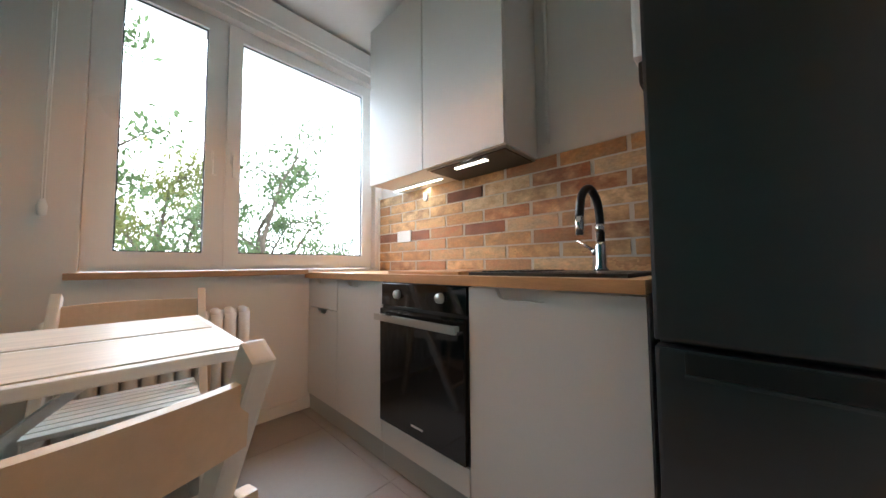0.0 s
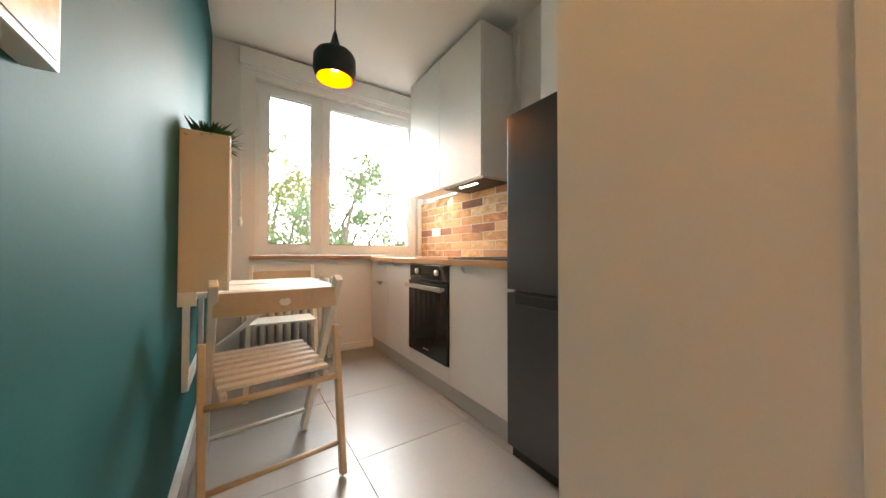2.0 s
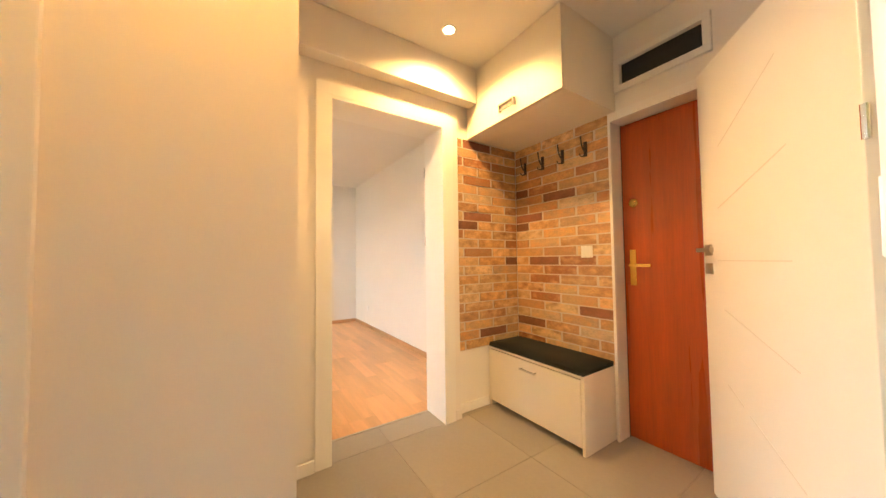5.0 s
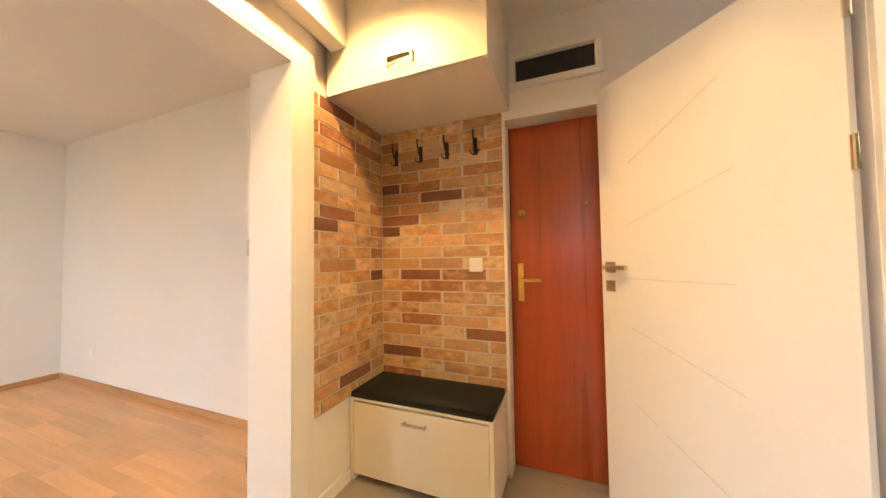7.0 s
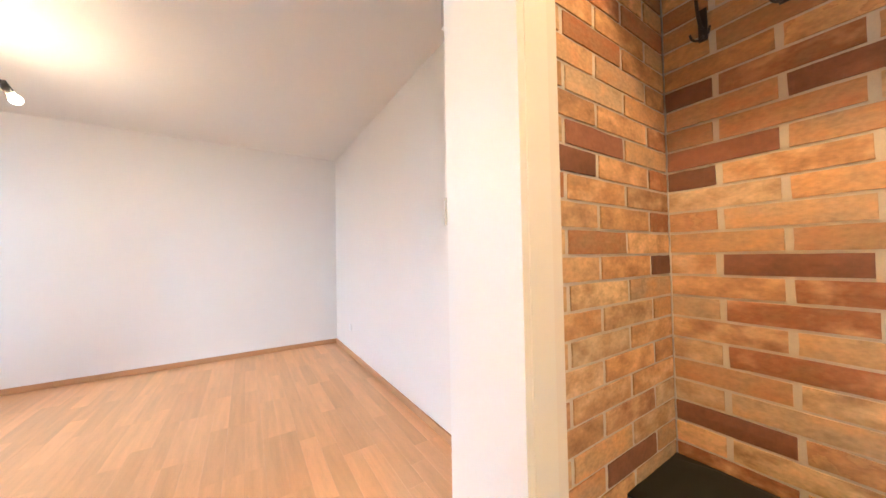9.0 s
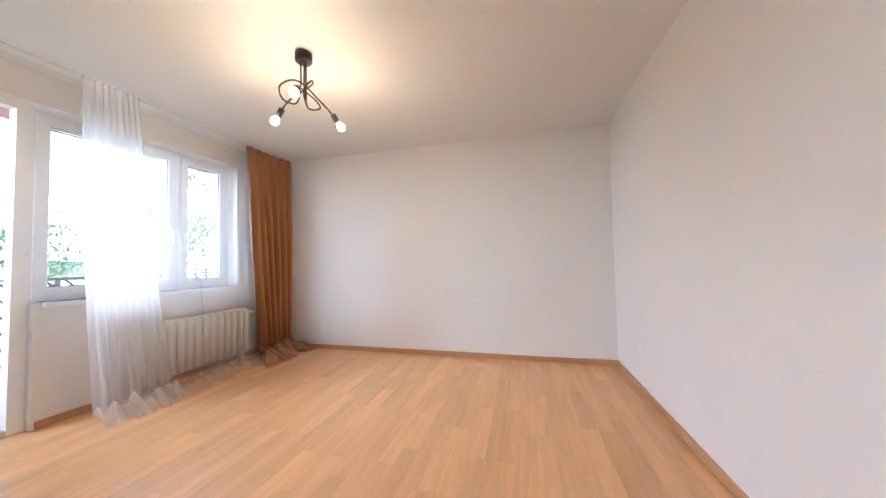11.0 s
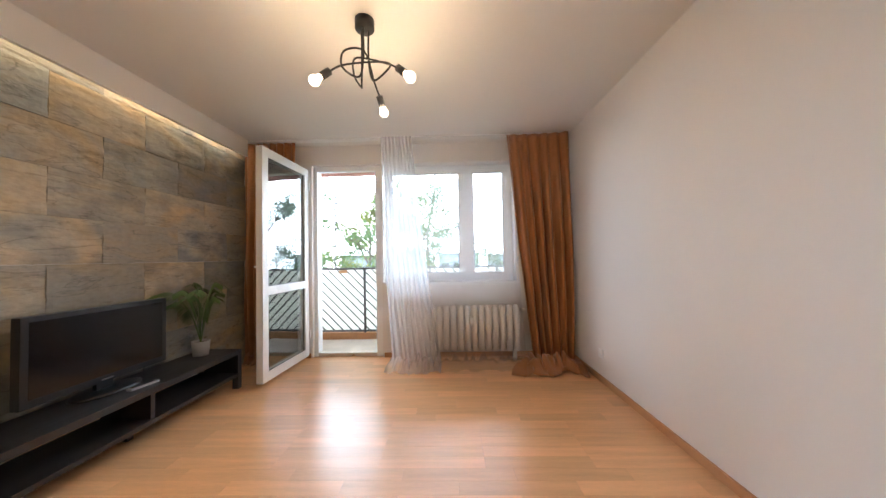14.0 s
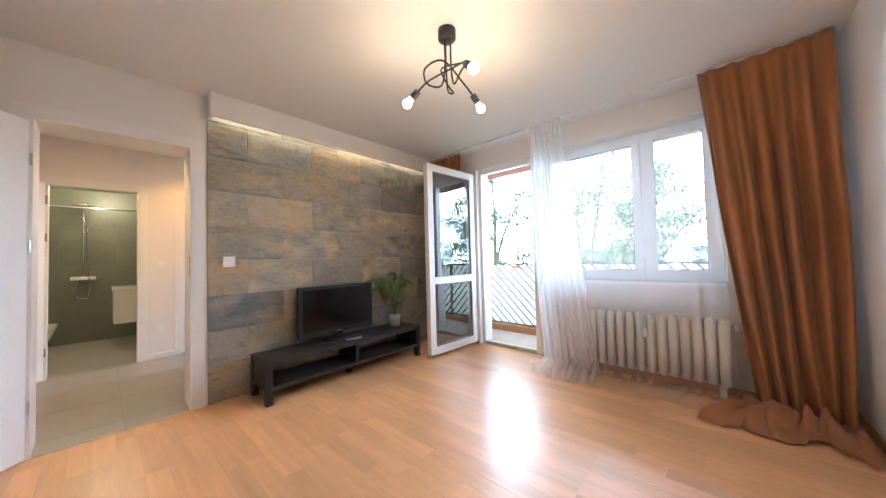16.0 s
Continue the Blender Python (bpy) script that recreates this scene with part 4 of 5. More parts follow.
# ---- hall ----
def lever_handle(parent, x, y, z, sx, sy, mat, plate=False):
    """A lever on the local face y; the lever points along sx, and stands out along sy."""
    if plate:
        h = part("door_handle", box(x - 0.019, min(y, y + sy * 0.008), z - 0.13, x + 0.019, max(y, y + sy * 0.008), z + 0.10), mat, parent, "long back plate with lever", 0.003)
    else:
        h = part("door_handle", box(x - 0.026, min(y, y + sy * 0.008), z - 0.026, x + 0.026, max(y, y + sy * 0.008), z + 0.026), mat, parent, "square rose with lever", 0.002)
        part("key_rose", box(x - 0.026, min(y, y + sy * 0.008), z - 0.115, x + 0.026, max(y, y + sy * 0.008), z - 0.063), mat, parent, "square key rose", 0.002)
    bm = rod((x, y, z), (x, y + sy * 0.05, z), 0.009)
    box(min(x, x + sx * 0.12), min(y + sy * 0.040, y + sy * 0.055), z - 0.009, max(x, x + sx * 0.12), max(y + sy * 0.040, y + sy * 0.055), z + 0.009, bm)
    part("lever", bm, mat, h)


ent = thing("door_entrance", "closed red-brown veneer entrance door with brass fittings", "door", (0.75, -2.15, 0.0))
ent["kind"] = "structure"
part("leaf", box(-0.445, -0.05, 0.008, 0.44, 0.0, 2.038), REDWOOD, ent, "", 0.004)
lever_handle(ent, 0.385, 0.0, 1.11, -1, 1, BRASS, True)
part("lock_rose", lathe([(0.0, 0.016), (0.018, 0.016), (0.028, 0.006), (0.030, 0.0)], None, 24), BRASS, ent, "round brass lock", 0, True).matrix_local = pose(0.375, 0.0, 1.512, -90, 0, 0)
part("peephole", lathe([(0.0, 0.008), (0.012, 0.008), (0.014, 0.0)], None, 16), BRASS, ent, "", 0, True).matrix_local = pose(0.01, 0.0, 1.54, -90, 0, 0)
bm = box(0.44, -0.10, 0, 0.444, -0.001, 2.045)
part("seal", bm, BLACK, ent)

# white panelled leaf of the bathroom door, swung into the hall
ang = math.degrees(math.atan2(-1.95 + 1.36, 0.70 - 0.20))
bath = thing("door_bathroom", "open white door leaf with slanting grooves", "door", (0.200, -1.355, 0.0), ang)
part("leaf", box(0, -0.04, 0.01, 0.80, 0.0, 2.075), TRIM, bath, "", 0.003)
# Greyer strips laid on the leaf stand for the shaded grooves.
for (x0, z0), (x1, z1) in (((0.24, 0.40), (0.50, 0.52)), ((0.24, 0.78), (0.64, 0.92)), ((0.25, 1.14), (0.68, 1.14)), ((0.25, 1.53), (0.66, 1.38)), ((0.28, 1.86), (0.64, 1.66)), ((0.54, 0.54), (0.64, 0.59))):
    part("groove", beam((x0, 0.0004, z0), (x1, 0.0004, z1), 0.0012, 0.005, None, (0, 1, 0)), FRONT, bath)
lever_handle(bath, 0.745, 0.0, 1.19, -1, 1, NICKEL)
lever_handle(bath, 0.745, -0.04, 1.19, -1, -1, NICKEL)
for z in (0.25, 1.45, 1.85):
    part("hinge", rod((-0.006, 0.0, z), (-0.006, 0.0, z + 0.09), 0.009), CHROME, bath)

# room door, swung back towards the south wall
ang = math.degrees(math.atan2(-1.80 + 1.262, 2.84 - 2.26))
rd = thing("door_room", "open plain white room door with satin handle", "door", (2.262, -1.258, 0.0), ang)
part("leaf", box(0, -0.04, 0.01, 0.795, 0.0, 2.10), TRIM, rd, "", 0.003)
lever_handle(rd, 0.74, 0.0, 1.16, -1, 1, NICKEL)
for z in (0.28, 1.27, 1.82):
    part("hinge", rod((-0.004, 0.006, z), (-0.004, 0.006, z + 0.075), 0.007), CHROME, rd)

strike = thing("strike_plate", "white metal strike plate with two dark slots in the door lining", "strike plate", (2.237, -0.467, 1.165))
part("plate", box(-0.010, -0.003, -0.105, 0.010, 0.0, 0.105), PVC, strike, "", 0.001)
# Black blocks on the uncut plate paint the shade of the latch openings.
for z0, z1 in ((0.020, 0.078), (-0.078, -0.012)):
    part("slot", box(-0.0055, -0.0042, z0, 0.0055, -0.003, z1), BLACK, strike, "black block for the shaded latch opening")
for z in (-0.091, 0.091):
    part("screw", rod((0, -0.0045, z), (0, -0.003, z), 0.0035, None, 10), NICKEL, strike)

bed = thing("door_bedroom", "white bedroom door standing open", "door", (0.035, 0.612, 0.0), 172)
part("leaf", box(0, -0.04, 0.01, 0.80, 0.0, 2.065), TRIM, bed, "", 0.003)
lever_handle(bed, 0.745, 0.0, 1.05, -1, 1, NICKEL)
lever_handle(bed, 0.745, -0.04, 1.05, -1, -1, NICKEL)

bench = thing("storage_bench", "cream storage bench with dark velvet cushion top", "bench", (1.635, -1.88, 0.0))
for x0, x1 in ((-0.413, -0.392), (0.392, 0.413)):
    part("side_panel", box(x0, -0.165, 0.002, x1, 0.172, 0.452), CREAM, bench, "", 0.002)
part("flap", box(-0.389, 0.155, 0.045, 0.389, 0.173, 0.440), CREAM, bench, "cream drop-front flap", 0.002)
part("bottom", box(-0.392, -0.165, 0.05, 0.392, 0.15, 0.068), CREAM, bench)
part("top", box(-0.413, -0.165, 0.4525, 0.413, 0.176, 0.464), CREAM, bench, "", 0.002)
part("back", box(-0.392, -0.165, 0.068, 0.392, -0.155, 0.45), CREAM, bench)
h = part("handle", box(-0.07, 0.193, 0.376, 0.07, 0.203, 0.387), NICKEL, bench, "small satin bar handle", 0.002)
for x in (-0.06, 0.06):
    part("post", rod((x, 0.172, 0.3815), (x, 0.196, 0.3815), 0.004), NICKEL, h)
cush = thing("seat_cushion", "flat dark green black velvet bench cushion", "cushion", (1.635, -1.88, 0.464))
bm = box(-0.408, -0.16, 0.0, 0.408, 0.172, 0.042)
bmesh.ops.subdivide_edges(bm, edges=bm.edges[:], cuts=6, use_grid_fill=True)
for v in bm.verts:
    e = min(1, (0.408 - abs(v.co.x)) / 0.06) * min(1, (0.17 - abs(v.co.y - 0.006)) / 0.06)
    if v.co.z > 0.03:
        v.co.z += 0.010 * max(0, e) - 0.012 * (1 - max(0, min(1, e)))
part("cushion", bm, CUSHION, cush, "", 0, True)

hc = thing("ceiling_cabinet", "cream ceiling cabinet above the coat niche", "cabinet", (1.60, -1.78, 2.105))
part("body", box(-0.43, -0.272, 0.0, 0.434, 0.255, 0.493), CREAM, hc)
part("door", box(-0.431, 0.2575, 0.0, 0.33, 0.276, 0.488), CREAM, hc, "cream flap door", 0.002)
part("filler", box(0.334, 0.2575, 0.0, 0.434, 0.272, 0.488), CREAM, hc)
h = part("handle", box(-0.085, 0.293, 0.055, 0.055, 0.302, 0.067), NICKEL, hc, "satin frame handle", 0.002)
part("frame_bar", box(-0.085, 0.277, 0.095, 0.055, 0.302, 0.104), NICKEL, h)
for x in (-0.085, 0.046):
    part("frame_end", box(x, 0.277, 0.055, x + 0.009, 0.302, 0.104), NICKEL, h)

for x in (1.923, 1.742, 1.560, 1.375):
    k = thing("coat_hook", "dark bronze double coat hook on the brick wall", "hook", (x, -2.038, 1.92), 0, "coat hooks in the niche")
    part("base_plate", box(-0.012, -0.003, -0.05, 0.012, 0.004, 0.055), BLACKMATT, k, "", 0.002)
    part("upper_arm", tube(smooth_path([(0, 0.003, -0.01), (0, 0.025, -0.005), (0, 0.045, 0.03), (0, 0.055, 0.085)]), 0.0048), BLACKMATT, k, "", 0, True)
    for s in (-1, 1):
        part("lower_arm", tube(smooth_path([(0, 0.003, -0.035), (s * 0.009, 0.018, -0.050), (s * 0.021, 0.027, -0.043), (s * 0.026, 0.030, -0.026)]), 0.0036), BLACKMATT, k, "", 0, True)


def wall_plate(name, label, m, w=0.082, rocker=True, holes=False):
    p = new(name)
    p.matrix_world = m
    tagged(p, label, "socket" if holes else "switch")
    part("plate", box(-w / 2, -0.009, -w / 2, w / 2, 0.0, w / 2), PVC, p, "", 0.003)
    if rocker:
        part("rocker", box(-w * 0.36, -0.013, -w * 0.36, w * 0.36, -0.009, w * 0.36), PVC, p, "", 0.002)
    if holes:
        part("outlet", lathe([(0.021, 0.0), (0.020, 0.003), (0.018, -0.003), (0.0, -0.003)], None, 20), TRIM, p, "", 0, True).matrix_local = pose(0, -0.0095, 0, 90, 0, 0)
        for x in (-0.0095, 0.0095):
            # Holes are not cut; black plugs stand for their shade.
            part("pin_hole", rod((x, -0.0072, 0), (x, -0.0060, 0), 0.003), BLACK, p)
    return p


wall_plate("light_switch", "white square light switch on the brick wall", pose(1.382, -2.036, 1.204, 0, 0, 180))
wall_plate("light_switch", "white square light switch on the stone wall", pose(2.262, -0.205, 1.187, 0, 0, 90), 0.09)
wall_plate("light_switch", "white light switch beside the bathroom door", pose(HX, -0.45, 1.185, 0, 0, 90))
wall_plate("wall_socket", "white wall socket beside the bathroom door", pose(HX, -0.45, 0.35, 0, 0, 90), 0.082, False, True)
wall_plate("wall_socket", "white wall socket above the skirting", pose(RX1, 1.698, 0.264, 0, 0, -90), 0.08, False, True)
wall_plate("wall_socket", "white wall socket above the skirting", pose(5.413, RY0, 0.335, 0, 0, 180), 0.08, False, True)

for x, y in ((1.68, -1.10), (0.62, -1.03), (0.74, 0.08)):
    s = thing("recessed_spot", "round recessed ceiling spotlight, lit warm", "lamp", (x, y, CEIL), 0, "hall ceiling spots")
    part("ring", lathe([(0.036, -0.001), (0.045, -0.001), (0.043, -0.008), (0.036, -0.006)], None, 24), CHROME, s, "", 0, True)
    part("lens", lathe([(0.0, -0.004), (0.035, -0.004)], None, 24), SPOTGLOW, s)

# ---- bathroom beyond the hall ----
sh = thing("shower_set", "chrome shower column with rain head and hand shower", "shower", (-2.0, -1.15, 0.0))
part("riser", rod((0.05, 0, 1.05), (0.05, 0, 2.08), 0.011, tube(smooth_path([(0.05, 0, 2.07), (0.10, 0, 2.13), (0.30, 0, 2.13)]), 0.011)), CHROME, sh, "", 0, True)
part("rain_head", lathe([(0.0, 0.02), (0.11, 0.012), (0.115, 0.0), (0.0, 0.0)], None, 24, (0.32, 0, 2.10)), CHROME, sh, "", 0, True)
part("hand_shower", rod((0.07, 0.03, 1.80), (0.13, 0.0, 1.93), 0.014, lathe([(0.0, 0.02), (0.05, 0.01), (0.05, 0.0), (0.0, 0.0)], None, 20, (0.15, 0.0, 1.93))), CHROME, sh, "", 0, True)
part("mixer", box(0.01, -0.14, 0.97, 0.07, 0.14, 1.03), CHROME, sh, "", 0.012)
part("hose", tube(smooth_path([(0.06, -0.05, 0.97), (0.08, -0.08, 0.75), (0.09, 0.05, 0.72), (0.09, 0.06, 1.2), (0.08, 0.04, 1.80)]), 0.008), CHROME, sh, "", 0, True)
rail = thing("shower_rail", "chrome shower curtain rail across the bathroom", "rail", (-1.25, -1.15, 2.02))
part("rail", rod((0, -0.84, 0), (0, 0.82, 0), 0.011), CHROME, rail, "", 0, True)
part("rail_flange", lathe([(0.0, 0.0), (0.035, 0.0), (0.03, 0.05), (0.014, 0.06)], None, 20), PVC, rail, "white wall flange").matrix_local = pose(0, 0.812, 0, 90, 0, 0)
van = thing("vanity_unit", "white wall-hung vanity cabinet with basin", "vanity", (-1.30, -0.60, 0.35))
part("cabinet", box(-0.30, -0.24, 0.0, 0.30, 0.265, 0.47), TRIM, van, "", 0.004)
part("basin", box(-0.31, -0.26, 0.47, 0.31, 0.265, 0.52), WHITEWARE, van, "white basin", 0.012)
part("basin_tap", rod((0, 0.20, 0.52), (0, 0.20, 0.63), 0.016, rod((0, 0.20, 0.62), (0, 0.06, 0.61), 0.011)), CHROME, van, "", 0, True)
# Black strip on the cabinet face paints the shade between the drawers.
part("drawer_gap", box(-0.295, -0.242, 0.23, 0.295, -0.2405, 0.236), BLACK, van)
wc = thing("toilet", "white wall-hung toilet with seat", "toilet", (-1.25, -1.63, 0.0))
part("bowl", lathe([(0.0, 0.10), (0.10, 0.12), (0.15, 0.22), (0.185, 0.36), (0.19, 0.40), (0.0, 0.40)], None, 24), WHITEWARE, wc, "", 0, True).matrix_local = Matrix.Diagonal((1, 1.45, 1, 1))
part("seat", lathe([(0.0, 0.425), (0.19, 0.42), (0.198, 0.41), (0.195, 0.402), (0.0, 0.402)], None, 24), WHITEWARE, wc, "", 0, True).matrix_local = Matrix.Diagonal((1, 1.45, 1, 1))

# ---- living room ----
st = thing("tv_bench", "low black-brown tv bench with open shelf", "tv bench", (2.49, 0.80, 0.0))
bx, by = 0.195, 0.855
part("top", box(-bx, -by, 0.318, bx, by, 0.360), BLACKBROWN, st, "", 0.002)
part("shelf", box(-bx + 0.005, -by + 0.005, 0.115, bx - 0.005, by - 0.005, 0.145), BLACKBROWN, st, "", 0.002)
for y0, y1 in ((-by, -by + 0.05), (by - 0.05, by)):
    for x0, x1 in ((-bx, -bx + 0.055), (bx - 0.055, bx)):
        part("leg", box(x0, y0, 0.0, x1, y1, 0.318), BLACKBROWN, st, "", 0.002)
    part("side_panel", box(-bx + 0.055, y0 + 0.01, 0.115, bx - 0.055, y1 - 0.01, 0.318), BLACKBROWN, st)
part("divider", box(-bx + 0.02, -0.015, 0.145, bx - 0.02, 0.015, 0.318), BLACKBROWN, st)
part("middle_foot", box(-0.02, -0.02, 0.0, 0.02, 0.02, 0.115), BLACKBROWN, st)

tv = thing("television", "black flat television on a swivel foot", "television", (2.43, 0.745, 0.36), 0)
part("housing", box(-0.075, -0.42, 0.06, -0.02, 0.42, 0.555), BLACK, tv, "glossy black bezel", 0.006)
part("screen", box(-0.0205, -0.385, 0.105, -0.0185, 0.385, 0.525), SCREEN, tv, "dark blank screen")
part("badge", box(-0.0195, -0.035, 0.074, -0.018, 0.035, 0.082), NICKEL, tv)
part("neck", box(-0.065, -0.05, 0.012, -0.035, 0.05, 0.07), BLACK, tv, "", 0.004)
part("foot", lathe([(0.0, 0.0), (0.20, 0.0), (0.20, 0.008), (0.17, 0.016), (0.0, 0.018)], None, 32), BLACK, tv, "oval glossy foot", 0, True).matrix_local = pose(-0.02, 0, 0) @ Matrix.Diagonal((0.6, 1, 1, 1))
rem = thing("remote_control", "grey remote control lying on the tv bench", "remote control", (2.60, 0.80, 0.360), 82)
part("body", box(-0.085, -0.022, 0.001, 0.085, 0.022, 0.017), POT, rem, "", 0.005)
part("keys", box(-0.07, -0.016, 0.017, 0.06, 0.016, 0.0185), BLACK, rem)

palm = thing("potted_palm", "small palm in a grey pot on the tv bench", "plant", (2.44, 1.47, 0.360))
part("pot", lathe([(0.0, 0.0), (0.058, 0.0), (0.070, 0.13), (0.064, 0.13), (0.060, 0.11), (0.0, 0.11)], None, 28), POT, palm, "round grey pot", 0, True)
part("soil", lathe([(0.0, 0.114), (0.061, 0.113)], None, 20), BARK, palm)
rnd = random.Random(11)
for k in range(13):
    a = k * 2.4 + rnd.uniform(-0.3, 0.3)
    lean = rnd.uniform(0.10, 0.32)
    ht = rnd.uniform(0.42, 0.60) - 0.5 * (lean - 0.1)
    d = Vector((math.cos(a) * 0.75, math.sin(a), 0))
    pts = smooth_path([Vector((0, 0, 0.11)), Vector((0, 0, 0.11)) + d * lean * 0.25 + Vector((0, 0, ht * 0.55)), Vector((0, 0, 0.11)) + d * lean * 0.7 + Vector((0, 0, ht)), Vector((0, 0, 0.11)) + d * lean * 1.25 + Vector((0, 0, ht * 0.96))], 6)
    bm = tube(pts, 0.0028, None, 5)
    for j in range(6, len(pts) - 1):
        t = (j - 6) / (len(pts) - 7)
        side = d.cross(Vector((0, 0, 1))).normalized()
        ln = 0.13 * (1 - 0.55 * t)
        for s in (-1, 1):
            for q in (0, 0.5):
                o = pts[j].lerp(pts[j + 1], q)
                leaf_blade(bm, o, o + side * s * ln * 0.75 + d * ln * 0.75 + Vector((0, 0, -0.015)), 0.006, 0.03, 4)
    part("frond", bm, LEAF, palm)

lt = thing("ceiling_lamp", "black tangled-rod ceiling lamp with three bulbs", "lamp", (4.223, 0.501, CEIL))
part("canopy", lathe([(0.0, -0.062), (0.050, -0.062), (0.056, -0.055), (0.056, -0.001), (0.0, -0.001)], None, 32), BLACKMATT, lt, "round black canopy", 0, True)
c0 = Vector((4.223, 0.501, CEIL))
for k, b in enumerate(BULBS):
    rel = b - c0
    d = Vector((rel.x, rel.y, 0)).normalized()
    s = Vector((-d.y, d.x, 0))
    top = -d * 0.022 + Vector((0, 0, -0.06))
    tip = rel - (d * 0.6 + Vector((0, 0, -0.55))).normalized() * 0.11
    rod_pts = smooth_path([top, top + Vector((0, 0, -0.18)), top - d * 0.02 + s * 0.02 + Vector((0, 0, -0.30)), -d * 0.10 + s * 0.09 + Vector((0, 0, -0.33)), -d * 0.13 + s * 0.06 + Vector((0, 0, -0.26)),
                           -d * 0.05 - s * 0.02 + Vector((0, 0, -0.225)), tip * 0.62 + Vector((0, 0, -0.08)), tip], 10)
    arm = part("arm", tube(rod_pts, 0.0055, None, 10), BLACKMATT, lt, "bent black rod", 0, True)
    ax = (rel - tip).normalized()
    part("socket", rod(tip, tip + ax * 0.062, 0.021, None, 20), BLACKMATT, arm, "", 0, True)
    bm = bmesh.new()
    bmesh.ops.create_uvsphere(bm, u_segments=20, v_segments=14, radius=0.030, matrix=Matrix.Translation(rel - ax * 0.005))
    rod(tip + ax * 0.055, tip + ax * 0.09, 0.014, bm, 16, 0.022)
    part("bulb", bm, BULB, arm, "lit frosted bulb", 0, True)


def drape(name, label, mat, left, right, y, top, folds, depth, trail, fan, seed, thick=0.0, wrap=0.0):
    """A hanging cloth with folds. left, right: its edges (x at the top, at half height, at the floor); trail: the length that lies
    on the floor; fan: how far its left edge spreads there; wrap: how far its right end comes forward."""
    nu, nv = folds * 12, 64
    bm = bmesh.new()
    hang = top - 0.03

    def edge(e, v):
        a, b, c = e
        return a + (b - a) * 2 * v if v < 0.5 else b + (c - b) * (2 * v - 1)
    grid = []
    for j in range(nv + 1):
        s = (hang + trail) * j / nv
        v = min(1.0, s / hang)
        lying = max(0.0, s - hang)
        row = []
        for i in range(nu + 1):
            u = i / nu
            n1 = noise.noise(Vector((u * folds * 0.8, v * 1.3, seed * 1.7)))
            n2 = noise.noise(Vector((u * folds * 1.9, v * 2.6 + lying * 6, seed * 3.1)))
            f = u * folds + 0.30 * n1 * (0.5 + v)
            wave = math.sin(2 * math.pi * f)
            wave = math.copysign(abs(wave) ** 0.75, wave) * (0.75 + 0.6 * n1)
            swell = 0.35 + 0.65 * min(1.0, v * 3) + 0.25 * v
            x = edge(left, v) + (edge(right, v) - edge(left, v)) * u + 0.012 * n2 * v
            yy = y + depth * swell * (wave + 0.55 * n2 * v) - wrap * u ** 3
            z = top - s
            if lying or z < 0.03:
                k = lying / max(trail, 1e-6)
                out = lying * (0.8 + 0.4 * n1 + 0.07 * wave)
                yy -= out
                x -= fan * k * (1 - u) ** 1.5 * (0.8 + 0.5 * n2)
                z = 0.010 + 0.125 * math.sin(math.pi * min(1.0, k * 1.02)) * abs(0.6 + 0.25 * wave + 0.9 * n2) + 0.018 * (1 - k) + 0.012 * abs(n2)
            row.append(bm.verts.new((x, yy, max(0.008, z))))
        grid.append(row)
    for a, b in zip(grid, grid[1:]):
        for i in range(nu):
            bm.faces.new((a[i], a[i + 1], b[i + 1], b[i]))
    ob = finish(name, bm, mat, None, "", 0, True)
    if thick:
        so = ob.modifiers.new("thickness", "SOLIDIFY")
        so.thickness = thick
    return tagged(ob, label, "curtain")


drape("curtain", "heavy copper-brown curtain, puddling on the floor", COPPERSILK, (5.36, 5.47, 5.61), (6.04, 6.05, 6.03), 2.22, 2.575, 6, 0.046, 0.46, 0.34, 3, 0.004, 0.05)
drape("curtain", "copper-brown curtain gathered beside the balcony door", COPPERSILK, (2.29, 2.29, 2.30), (2.90, 2.88, 2.86), 2.28, 2.575, 7, 0.045, 0.06, 0.0, 8, 0.004)
drape("sheer_curtain", "translucent white voile curtain trailing on the floor", SHEER, (3.95, 4.02, 4.10), (5.40, 5.45, 5.52), 2.215, 2.575, 14, 0.020, 0.32, 0.04, 21)
drape("sheer_curtain", "bunched white voile panel beside the balcony door", SHEER2, (3.93, 3.96, 4.03), (4.28, 4.40, 4.58), 2.175, 2.575, 9, 0.024, 0.34, 0.05, 14)
rl = thing("curtain_rail", "white curtain rail screwed to the ceiling", "curtain rail", (4.18, 2.27, CEIL))
part("rail", box(-1.92, -0.035, -0.022, 1.90, 0.035, -0.001), PVC, rl, "", 0.003)

rr = radiator((4.92, 2.35, 0.10), 14, 0.080, 0.535, 0.15, "ivory cast iron radiator under the room window")
part("valve", rod((0.56, 0, 0.475), (0.64, 0, 0.475), 0.014, rod((0.60, -0.03, 0.475), (0.60, -0.09, 0.475), 0.02)), RADPAINT, rr, "", 0, True)
part("meter", box(-0.012, -0.105, 0.33, 0.022, -0.075, 0.41), PVC, rr, "white heat meter", 0.004)
for x in (-0.5, 0.5):
    part("foot", box(x - 0.02, -0.03, -0.10, x + 0.02, 0.03, 0.02), RADPAINT, rr)


# ---- balcony and outside ----
structure("balcony_floor", box(2.26, 2.762, -0.18, 7.6, 3.46, -0.012), CONCRETE, "worn concrete balcony floor", "balcony floor")
structure("balcony_slab_above", box(2.26, 2.762, 2.62, 7.6, 3.50, 2.80), PAINT, "underside of the balcony above", "balcony slab")
structure("balcony_slab_edge", box(2.24, 3.502, 2.50, 7.6, 3.54, 2.86), PINK, "salmon painted edge of the balcony above", "balcony edge")
